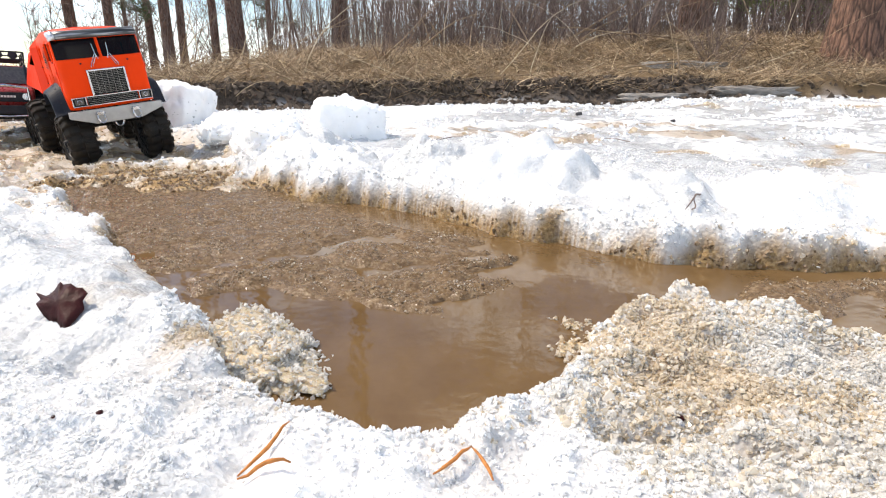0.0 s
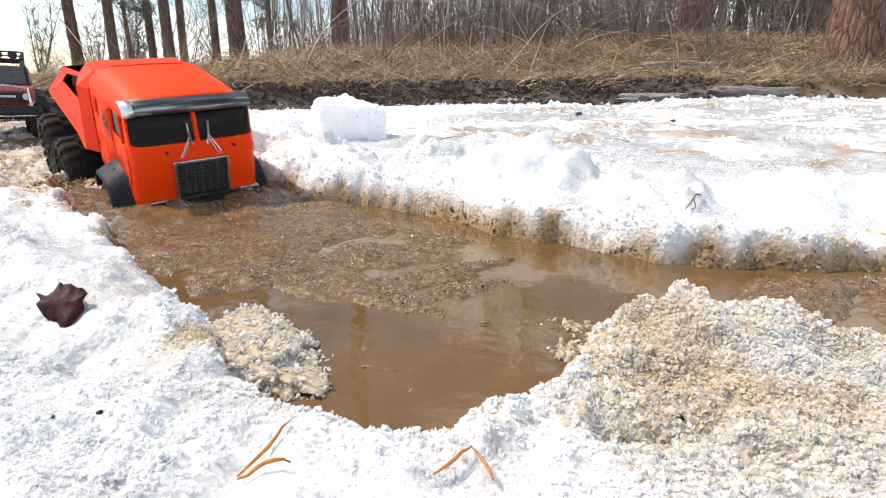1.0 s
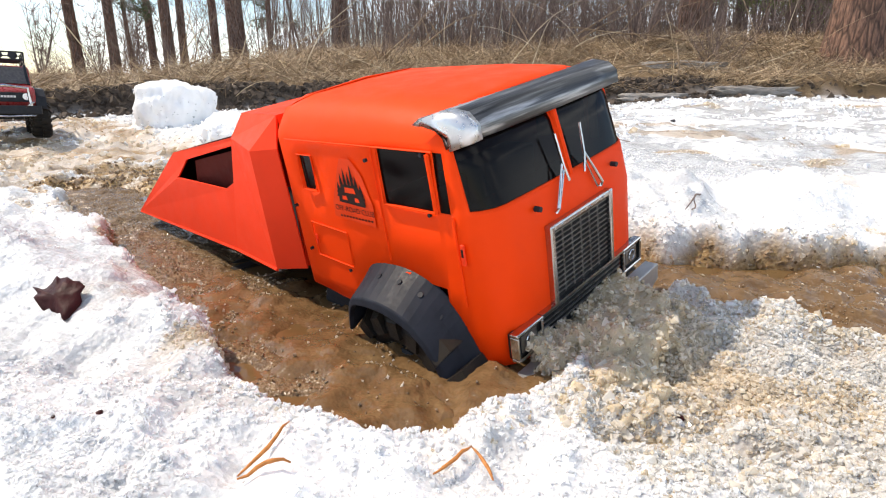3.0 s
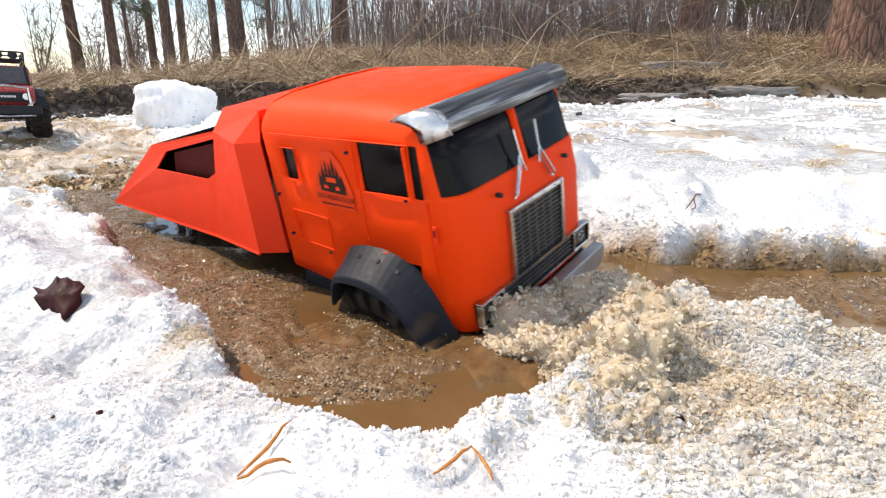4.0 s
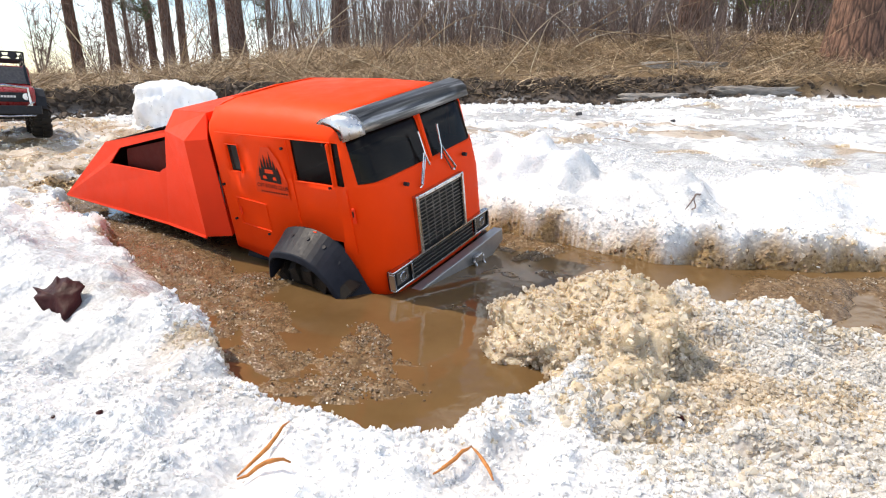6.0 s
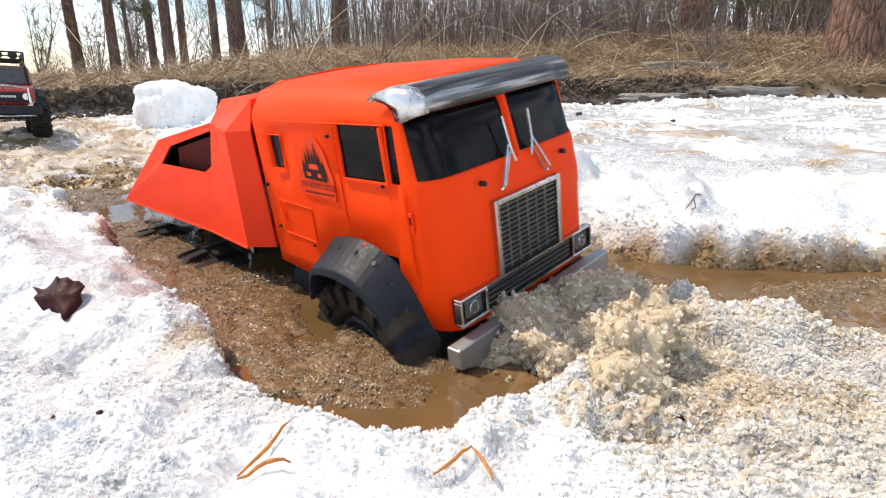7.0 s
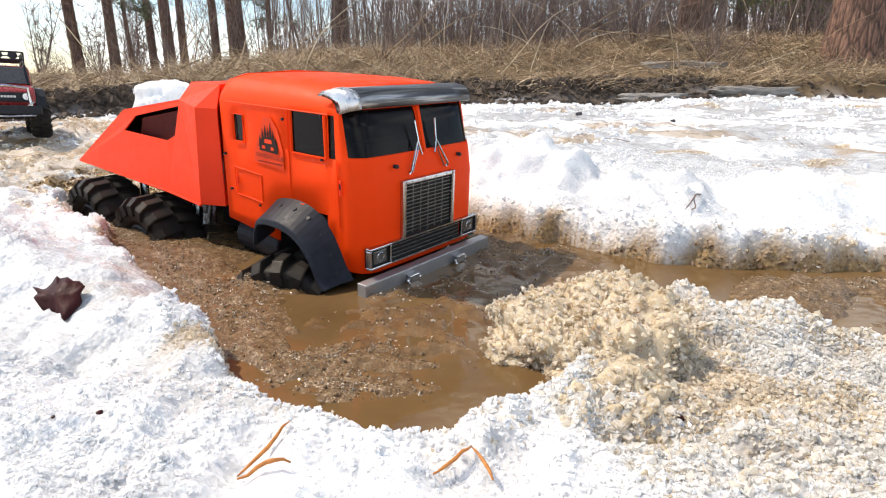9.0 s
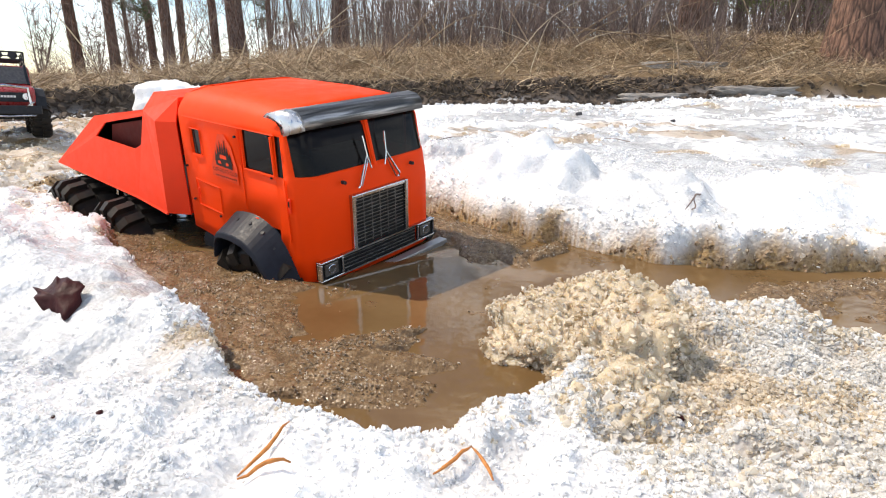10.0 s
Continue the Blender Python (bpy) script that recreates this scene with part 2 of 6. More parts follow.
def cyl_bm(p0, p1, r0, r1=None, n=12, bm=None):
    bm = bm or bmesh.new()
    p0, p1 = Vector(p0), Vector(p1)
    d = p1 - p0
    m = Matrix.Translation((p0 + p1) / 2) @ d.to_track_quat("Z", "Y").to_matrix().to_4x4()
    bmesh.ops.create_cone(bm, cap_ends=True, segments=n, radius1=r0, radius2=r0 if r1 is None else r1, depth=d.length, matrix=m)
    return bm


def tube_bm(pts, rs, n=6, bm=None):
    bm = bm or bmesh.new()
    rings = []
    for i, p in enumerate(pts):
        a, b = Vector(pts[max(i - 1, 0)]), Vector(pts[min(i + 1, len(pts) - 1)])
        q = (b - a).to_track_quat("Z", "Y")
        r = rs[i] if isinstance(rs, (list, tuple)) else rs
        rings.append([bm.verts.new(Vector(p) + q @ Vector((r * math.cos(k * math.tau / n), r * math.sin(k * math.tau / n), 0))) for k in range(n)])
    for u, v in zip(rings, rings[1:]):
        for k in range(n):
            bm.faces.new((u[k], u[(k + 1) % n], v[(k + 1) % n], v[k]))
    bm.faces.new(rings[0][::-1])
    bm.faces.new(rings[-1])
    return bm


def prism_bm(outline, y0, y1, bm=None):
    """An outline in x and z, drawn out from y0 to y1."""
    bm = bm or bmesh.new()
    a = [bm.verts.new((x, y0, z)) for x, z in outline]
    b = [bm.verts.new((x, y1, z)) for x, z in outline]
    n = len(outline)
    for i in range(n):
        bm.faces.new((a[i], a[(i + 1) % n], b[(i + 1) % n], b[i]))
    bm.faces.new(a[::-1])
    bm.faces.new(b)
    return bm


def raw_mesh(name, verts, faces, material, smooth=False):
    me = bpy.data.meshes.new(name)
    me.from_pydata(verts, [], faces)
    me.materials.append(material)
    if smooth:
        me.polygons.foreach_set("use_smooth", [True] * len(me.polygons))
    return new(name, me)


# ---- numeric noise ----
def hash2(i, j, seed):
    h = (i.astype(np.int64) * 374761393 + j.astype(np.int64) * 668265263 + seed * 974634777) & 0x7FFFFFFF
    h = ((h ^ (h >> 13)) * 1274126177) & 0x7FFFFFFF
    return ((h ^ (h >> 16)) & 0xFFFFFF) / float(0xFFFFFF)


def vnoise(x, y, seed=0):
    i, j = np.floor(x), np.floor(y)
    u, v = x - i, y - j
    u, v = u * u * (3 - 2 * u), v * v * (3 - 2 * v)
    a, b = hash2(i, j, seed), hash2(i + 1, j, seed)
    c, d = hash2(i, j + 1, seed), hash2(i + 1, j + 1, seed)
    return (a * (1 - u) + b * u) * (1 - v) + (c * (1 - u) + d * u) * v - 0.5


def fbm(x, y, scale, octaves=4, seed=0, gain=0.5):
    s, amp = 0.0, 1.0
    for k in range(octaves):
        s = s + amp * vnoise(x * scale + 17.3 * k, y * scale - 9.1 * k, seed + k)
        scale, amp = scale * 2.03, amp * gain
    return s


def cells(x, y, scale, seed=0):
    """Distance to the nearest of scattered seeds: rounded grains."""
    x, y = x * scale, y * scale
    i, j = np.floor(x), np.floor(y)
    best = np.full(np.shape(x), 9.0)
    for di in (-1, 0, 1):
        for dj in (-1, 0, 1):
            px, py = i + di + hash2(i + di, j + dj, seed), j + dj + hash2(i + di, j + dj, seed + 5)
            best = np.minimum(best, (px - x) ** 2 + (py - y) ** 2)
    return np.sqrt(best)


def sstep(a, b, x):
    t = np.clip((x - a) / (b - a), 0, 1)
    return t * t * (3 - 2 * t)


# ---- the ground ----
POND = np.array([(-.02, .30), (-.065, .325), (-.10, .34), (-.135, .36), (-.16, .40), (-.20, .455), (-.262, .53), (-.328, .61), (-.415, .705), (-.52, .82), (-.63, .95),
                 (-.76, 1.08), (-.80, 1.26), (-.66, 1.36), (-.50, 1.32), (-.40, 1.2), (-.25, 1.02), (-.09, .94), (0, .86), (.07, .785), (.16, .72),
                 (.24, .655), (.36, .63), (.55, .62), (.9, .6), (.9, .42), (.55, .33), (.40, .39), (.30, .47), (.22, .52), (.15, .47), (.10, .42), (.06, .37), (.02, .33)])
RUT_A, RUT_B = np.array((-.66, 1.25)), np.array((-1.6, 2.35))


def pond_distance(x, y):
    """Signed distance to the puddle's rim: below zero inside."""
    d2, inside = np.full(np.shape(x), 1e9), np.zeros(np.shape(x), bool)
    for (ax, ay), (bx, by) in zip(POND, np.roll(POND, -1, 0)):
        ex, ey = bx - ax, by - ay
        t = np.clip(((x - ax) * ex + (y - ay) * ey) / (ex * ex + ey * ey), 0, 1)
        d2 = np.minimum(d2, (x - ax - t * ex) ** 2 + (y - ay - t * ey) ** 2)
        if ay != by:
            inside ^= ((ay > y) != (by > y)) & (x < ex * (y - ay) / (by - ay) + ax)
    return np.sqrt(d2) * np.where(inside, -1, 1)


def segment_distance(x, y, a, b):
    e = b - a
    t = np.clip(((x - a[0]) * e[0] + (y - a[1]) * e[1]) / (e @ e), 0, 1)
    return np.hypot(x - a[0] - t * e[0], y - a[1] - t * e[1])


def hump(x, y, cx, cy, rx, ry, turn=0.0):
    c, s = math.cos(radians(turn)), math.sin(radians(turn))
    u, v = (x - cx) * c + (y - cy) * s, -(x - cx) * s + (y - cy) * c
    return np.exp(-((u / rx) ** 2 + (v / ry) ** 2))


def bank_distance(x, y):
    """How far a place lies behind the foot of the grass bank."""
    foot = 3.75 + np.where(x < 0, 0.62 * x, 0.03 * x) + 0.12 * fbm(x, y, 1.3, 3, 71)
    return (y - foot) * np.where(x < 0, 0.85, 1.0)


def ground(x, y):
    """Height, and the weights of mud stain, ice (also the left ridge's shade), dirt and turf, at places x, y."""
    x, y = np.asarray(x, float), np.asarray(y, float)
    near = np.exp(-np.clip(np.hypot(x, y - 0.6) - 1.2, 0, 9) * 1.2)
    wx, wy = x + 0.030 * fbm(x, y, 14, 4, 3), y + 0.030 * fbm(x, y, 14, 4, 9)
    sd = pond_distance(wx, wy)
    rut = segment_distance(wx, wy, RUT_A, RUT_B)
    top = 0.047 + 0.024 * fbm(x, y, 5, 3, 21) * near - 0.017 * sstep(0.46, 0.30, y) * sstep(-0.32, -0.10, x)
    top = top + 0.022 * hump(x, y, -.60, .60, .10, .30, 40) + 0.012 * hump(x, y, -.25, .41, .06, .05)   # left ridge
    top = top - 0.026 * hump(x, y, -.36, .435, .14, .045, -30) + 0.024 * hump(x, y, -.44, .55, .18, .045, -38)                                            # dip below it
    far = 0.058 * hump(x, y, -.12, 1.10, .16, .10, -35) + 0.062 * hump(x, y, .10, .98, .16, .09, -40) + 0.050 * hump(x, y, .30, .84, .15, .08, -30) \
        + 0.075 * hump(x, y, -.38, 1.34, .14, .12, -45) + 0.030 * hump(x, y, .55, .78, .2, .07, -10) + 0.045 * hump(x, y, -.62, 1.60, .12, .10, -50)
    chunk = cells(x + 0.02 * fbm(x, y, 12, 2, 35), y + 0.02 * fbm(x, y, 12, 2, 36), 10, 37)
    top = top + far * (0.86 + 1.2 * fbm(x, y, 8, 3, 33) + 1.0 * (0.45 - chunk)) + 0.016 * (0.4 - np.abs(fbm(x, y, 13, 3, 34))) * sstep(0.62, 0.8, y + 0.3 * x)
    top = top + -0.004 * hump(x, y, .24, .42, .10, .08) - 0.012 * hump(x, y, .42, .38, .12, .10)          # mound beside the side channel
    top = top - 0.030 * hump(x, y, .118, .288, .020, .009) - 0.020 * hump(x, y, .17, .272, .03, .008, -20)  # crevices in the mound
    lump = np.abs(fbm(x, y, 20, 3, 41))
    top = top + near * (0.024 * (0.42 - lump) * sstep(0.5, 0.0, np.abs(sd)) + 0.007 * fbm(x, y, 48, 3, 51))
    flat = sstep(0.12, 0.45, y - 1.02 + 0.55 * x) * sstep(-0.75, -0.1, x + 0.35 * (1.4 - y))              # the ice sheet behind the berm
    flat = flat * sstep(0.15, 0.35, sd)
    top = top * (1 - flat) + flat * (0.050 + 0.014 * fbm(x, y, 4, 3, 61) + 0.015 * fbm(x, y, 16, 4, 62))
    top = top + 0.03 * sstep(2.6, 3.4, y) * sstep(0.9, 1.7, x) * (1 + fbm(x, y, 6, 3, 66))                # snow left along the bank
    coarse = np.clip(1.6 * hump(x, y, .30, .34, .22, .14), 0, 1) * sstep(0.06, 0.11, x)                      # broken crystals of the mound
    grain = ((0.5 - cells(x, y, 130, 5)) * 0.0028 + (0.5 - cells(x, y, 62, 8)) * (0.0036 + 0.004 * coarse) + (0.5 - cells(x, y, 30, 12)) * 0.007 * coarse) * (0.22 + 1.4 * np.clip(fbm(x, y, 8, 3, 72) + 0.25, 0, 1))
    grains = near * (1 - 0.8 * flat)
    inrut = sstep(0.36, 0.18, rut) * sstep(-0.02, 0.05, sd)
    top = top * (1 - inrut) + inrut * (0.000 + 0.036 * fbm(x, y, 16, 3, 81) + 0.030 * sstep(1.75, 2.3, y))
    edge = sstep(-0.022, 0.026, sd)
    floor_z = -0.105 + 0.130 * sstep(0.93, 1.16, y + 0.10 * fbm(x, y, 9, 3, 85)) * sstep(-0.1, -0.3, x) + 0.016 * fbm(x, y, 26, 3, 86) * sstep(1.0, 1.2, y)
    z = floor_z + (top - floor_z) * edge + grain * grains * edge
    # far ground: soil bank, then rough grass rising into the wood
    s = bank_distance(x, y)
    side = x / np.maximum(y, 3.0)
    crest = 0.10 + 0.22 * sstep(-0.62, -0.10, side) + 0.07 * sstep(-0.1, 0.5, side)
    bankz = 0.10 * sstep(0, 0.14, s) + (crest - 0.10) * sstep(0.1, 1.4, s) + (0.030 * sstep(-0.5, 0.0, side) - 0.010 + 0.012 * sstep(0, 0.4, side)) * np.clip(s - 1.2, 0, 40)
    bankz = bankz * (y > 0)
    rough = sstep(0, 0.2, s) * (0.05 * fbm(x, y, 2.2, 4, 91) + 0.03 * fbm(x, y, 9, 2, 95)) * np.exp(-np.clip(s - 8, 0, 99) / 30)
    z = z + bankz + rough
    dirt = sstep(-0.10, 0.03, s + 0.12 * fbm(x, y, 5, 3, 97)) * (s < 60) * (1 - 0.8 * sstep(1.5, 2.0, x) * (s < 0.1))
    turf = sstep(0.12, 0.40, s + 0.34 * fbm(x, y, 4, 3, 98) + 0.40 * sstep(1.5, 2.0, x))
    wet = sstep(0.060, 0.022, z + 0.036 * fbm(x, y, 26, 3, 55)) * sstep(0.10, 0.03, sd) * (1 - 0.75 * sstep(0.42, 0.34, y))
    mound = np.clip(1.5 * hump(x, y, .26, .37, .17, .13), 0, 1) * sstep(0.035, 0.085, x + 0.25 * (y - 0.3)) * (0.66 - 0.30 * sstep(.16, .30, x))
    mud = np.clip(np.maximum(np.maximum(wet, mound * (0.72 + 0.7 * fbm(x, y, 22, 3, 57))), inrut * (0.72 + 0.6 * fbm(x, y, 14, 4, 58)))
                  + 0.6 * sstep(0.28, 0.46, fbm(x, y, 3.2, 4, 77, 0.65)) * flat, 0, 1)
    ice = np.clip(flat * sstep(-0.24, 0.10, fbm(x, y, 4.2, 5, 63, 0.7) + 0.12 * sstep(0.2, 1.0, x)), 0, 1)
    ice = np.maximum(ice, 0.6 * sstep(0.0, 0.25, fbm(x, y, 9, 4, 64)) * near)
    # Left ridge: grey of wet ice, with the slope's shade put into it.
    ice = np.maximum(ice, 0.95 * np.clip(1.7 * hump(x, y, -.36, .49, .20, .10, -38), 0, 1) * (0.8 + 0.6 * fbm(x, y, 12, 3, 65)))
    ice = np.maximum(ice, 0.85 * coarse * (0.8 + 0.8 * fbm(x, y, 18, 3, 67)))
    return z, sd, mud, np.clip(ice, 0, 1), dirt, turf


def axis(lo, hi, step, grow, ends):
    core = list(np.arange(lo, hi + step / 2, step))
    for sign in (-1, 1):
        d, p = step, (lo if sign < 0 else hi)
        while abs(p) < ends:
            d *= grow
            p += sign * d
            core.append(p)
    return np.array(sorted(core))


def build_ground():
    xs, ys = axis(-0.85, 0.75, 0.005, 1.035, 500), axis(0.12, 1.42, 0.005, 1.03, 500)
    X, Y = np.meshgrid(xs, ys)
    z, sd, mud, ice, dirt, turf = ground(X.ravel(), Y.ravel())
    nx, ny = len(xs), len(ys)
    idx = np.arange(nx * ny).reshape(ny, nx)
    quads = np.stack([idx[:-1, :-1], idx[:-1, 1:], idx[1:, 1:], idx[1:, :-1]], -1).reshape(-1, 4)
    me = bpy.data.meshes.new("ground")
    me.vertices.add(nx * ny)
    me.vertices.foreach_set("co", np.stack([X.ravel(), Y.ravel(), z], -1).ravel())
    me.loops.add(quads.size)
    me.loops.foreach_set("vertex_index", quads.ravel())
    me.polygons.add(len(quads))
    me.polygons.foreach_set("loop_start", np.arange(0, quads.size, 4))
    me.update(calc_edges=True)
    for key, val in (("mud_stain", mud), ("ice", ice), ("dirt", dirt), ("turf", turf)):
        me.attributes.new(key, "FLOAT", "POINT").data.foreach_set("value", val.astype(np.float32))
    me.polygons.foreach_set("use_smooth", np.ones(len(quads), bool))
    me.materials.append(M_GROUND)
    tagged(new("ground", me), "melting coarse white snow and grey ice stained brown at the puddle", "snow", kind="structure")


build_ground()


WATER_Z = 0.014


def build_water():
    xs, ys = np.linspace(-.74, 1.1, 42), np.linspace(.2, 1.34, 27)
    bm = bmesh.new()
    vs = [[bm.verts.new((x, y, WATER_Z)) for x in xs] for y in ys]
    for j in range(len(ys) - 1):
        for i in range(len(xs) - 1):
            bm.faces.new((vs[j][i], vs[j][i + 1], vs[j + 1][i + 1], vs[j + 1][i]))
    tagged(finish("water", bm, M_WATER, smooth=True), "still muddy brown meltwater filling the wheel rut", "puddle", kind="structure")


build_water()


# ---- the orange six-wheeled model truck ----
# space of the truck: x forward, y to its left, z up, origin on the ground line below it
HALF = 0.102
SIDE_X = [.063, .075, .088, .108, .130, .165, .1965, .25, .254, .265, .276]
LEVELS = [.10, .13, .158, .19, .219, .2225, .2495, .2625, .2685, .276, .283, .2875]


def cab_ring(z):
    """Right half of the cab's outline at height z, from the rear middle round to the front middle."""
    lean = float(np.interp(z, [.10, .2, .222, .2625, .2685, .2875], [0, 0, -.006, -.017, -.020, -.027]))
    inset = float(np.interp(z, [.10, .262, .2685, .276, .283, .2875], [0, .001, .0025, .007, .0155, .040]))
    pts = [(.0555 + inset * .5, 0.0), (.0555 + inset * .5, -.05), (.0555 + inset * .5, -HALF + .008 + inset), (.058 + inset * .4, -HALF + .002 + inset)]
    for x in SIDE_X:
        pts.append((x, -HALF + inset - (0.001 if .09 < x < .27 else 0)))
    cx, cy, r = .300 - .024, -HALF + .024, .024
    for a in (20, 42, 66, 90):
        pts.append((cx + r * math.sin(radians(a)), cy - r * math.cos(radians(a)) + inset))
    for y in (-.06, -.03, -.0035, 0.0):
        pts.append((.300 + .0016 * (1 - (y / .08) ** 2), y))
    out = []
    for x, y in pts:
        k = float(np.clip((x - .262) / .03, 0, 1))
        zz = z
        if z == LEVELS[0]:
            zz = .119 - .019 * (x - .0555) / .245
        if z >= .283:
            zz += .006 * (1 - (y / .1) ** 2) - .010 * max(0, (x - .2) / .1) ** 2 + .002
        out.append((x + lean * k - (inset * .4 if x > .29 else 0), y, zz))
    return out


def build_cab(truck):
    bm = bmesh.new()
    rings = [cab_ring(z) for z in LEVELS]
    n = len(rings[0])
    i_sx = 4                                   # first side station
    col = {x: i_sx + k for k, x in enumerate(SIDE_X)}
    front0 = i_sx + len(SIDE_X)                # first point of the corner arc

    def hole(k, i):
        z0, z1 = LEVELS[k], LEVELS[k + 1]
        if col[.088] <= i < col[.108] and .218 < z0 and z1 < .250:
            return True                        # sleeper window
        if (col[.1965] <= i < col[.25] or i == col[.254]) and .218 < z0 and z1 < .263:
            return True                        # door window and quarter light
        if i >= front0 and i < n - 2 and .222 < z0 + 1e-4 and z1 < .269:
            return True                        # windscreen
        if (col[.165] <= i < col[.25] and z1 < .16) or (col[.25] <= i < col[.265] and z1 < .135):
            return True                        # wheel arch
        return False
    for sgn in (1, -1):
        vs = [[bm.verts.new((x, y * sgn, z)) for x, y, z in r] for r in rings]
        for k in range(len(rings) - 1):
            for i in range(n - 1):
                if not hole(k, i):
                    q = (vs[k][i], vs[k][i + 1], vs[k + 1][i + 1], vs[k + 1][i])
                    bm.faces.new(q if sgn > 0 else q[::-1])
        top = vs[-1]
        mid = [bm.verts.new((v.co.x, 0, v.co.z + .0015)) for v in top]
        for i in range(n - 1):
            bm.faces.new((top[i], top[i + 1], mid[i + 1], mid[i]) if sgn > 0 else (top[i + 1], top[i], mid[i], mid[i + 1]))
    bmesh.ops.remove_doubles(bm, verts=bm.verts[:], dist=0.0004)
    cab = part("cab", bm, M_ORANGE, truck, "glossy orange-red cab shell", smooth=True)
    md = cab.modifiers.new("wall", "SOLIDIFY")
    md.thickness, md.offset = 0.0018, -1
    # panes, a hair inside the shell
    def pane(name, cells_, sgn):
        b2 = bmesh.new()
        for k, i in cells_:
            qs = [Vector(rings[a][c]) for a, c in ((k, i), (k, i + 1), (k + 1, i + 1), (k + 1, i))]
            b2.faces.new([b2.verts.new((p.x - (.001 if i >= front0 else 0), (p.y + .001) * sgn, p.z)) for p in qs])
        bmesh.ops.remove_doubles(b2, verts=b2.verts[:], dist=0.0003)
        part(name, b2, M_GLASS, cab, "dark tinted pane", smooth=True).visible_shadow = False
    for sgn in (1, -1):
        lv = [k for k in range(len(LEVELS) - 1) if LEVELS[k] > .218 and LEVELS[k + 1] < .263]
        pane("door_window", [(k, i) for k in lv for i in range(col[.1965], col[.25])], sgn)
        pane("quarter_light", [(k, col[.254]) for k in lv], sgn)
        pane("sleeper_window", [(k, i) for k in lv if LEVELS[k + 1] < .25 for i in range(col[.088], col[.108])], sgn)
        pane("windscreen", [(k, i) for k in range(len(LEVELS) - 1) if LEVELS[k] > .222 and LEVELS[k + 1] < .269 for i in range(front0, n - 2)], sgn)
    b3 = box_bm(.06, .25, -.085, .085, .135, .150)
    box_bm(.165, .20, -.09, -.01, .15, .215, b3)
    box_bm(.165, .20, .01, .09, .15, .215, b3)
    box_bm(.235, .268, -.09, .09, .15, .205, b3)
    part("interior", b3, M_CHASSIS, cab, "black seats and dashboard", bevel=.003)
    # rubber gaskets round the side windows
    for sgn in (-1, 1):
        for x0, x1, z0, z1 in ((.0875, .1085, .2185, .25), (.196, .2505, .2185, .263)):
            b4 = tube_bm([(x0, sgn * .1035, z0), (x1, sgn * .1035, z0), (x1, sgn * .1025, z1), (x0, sgn * .1025, z1), (x0, sgn * .1035, z0)], .0009, 5)
            part("window_gasket", b4, M_ORANGE, cab)
    return cab


def strip(pts, r, mat_, parent, name, n=5, label=""):
    return part(name, tube_bm(pts, r, n), mat_, parent, label)


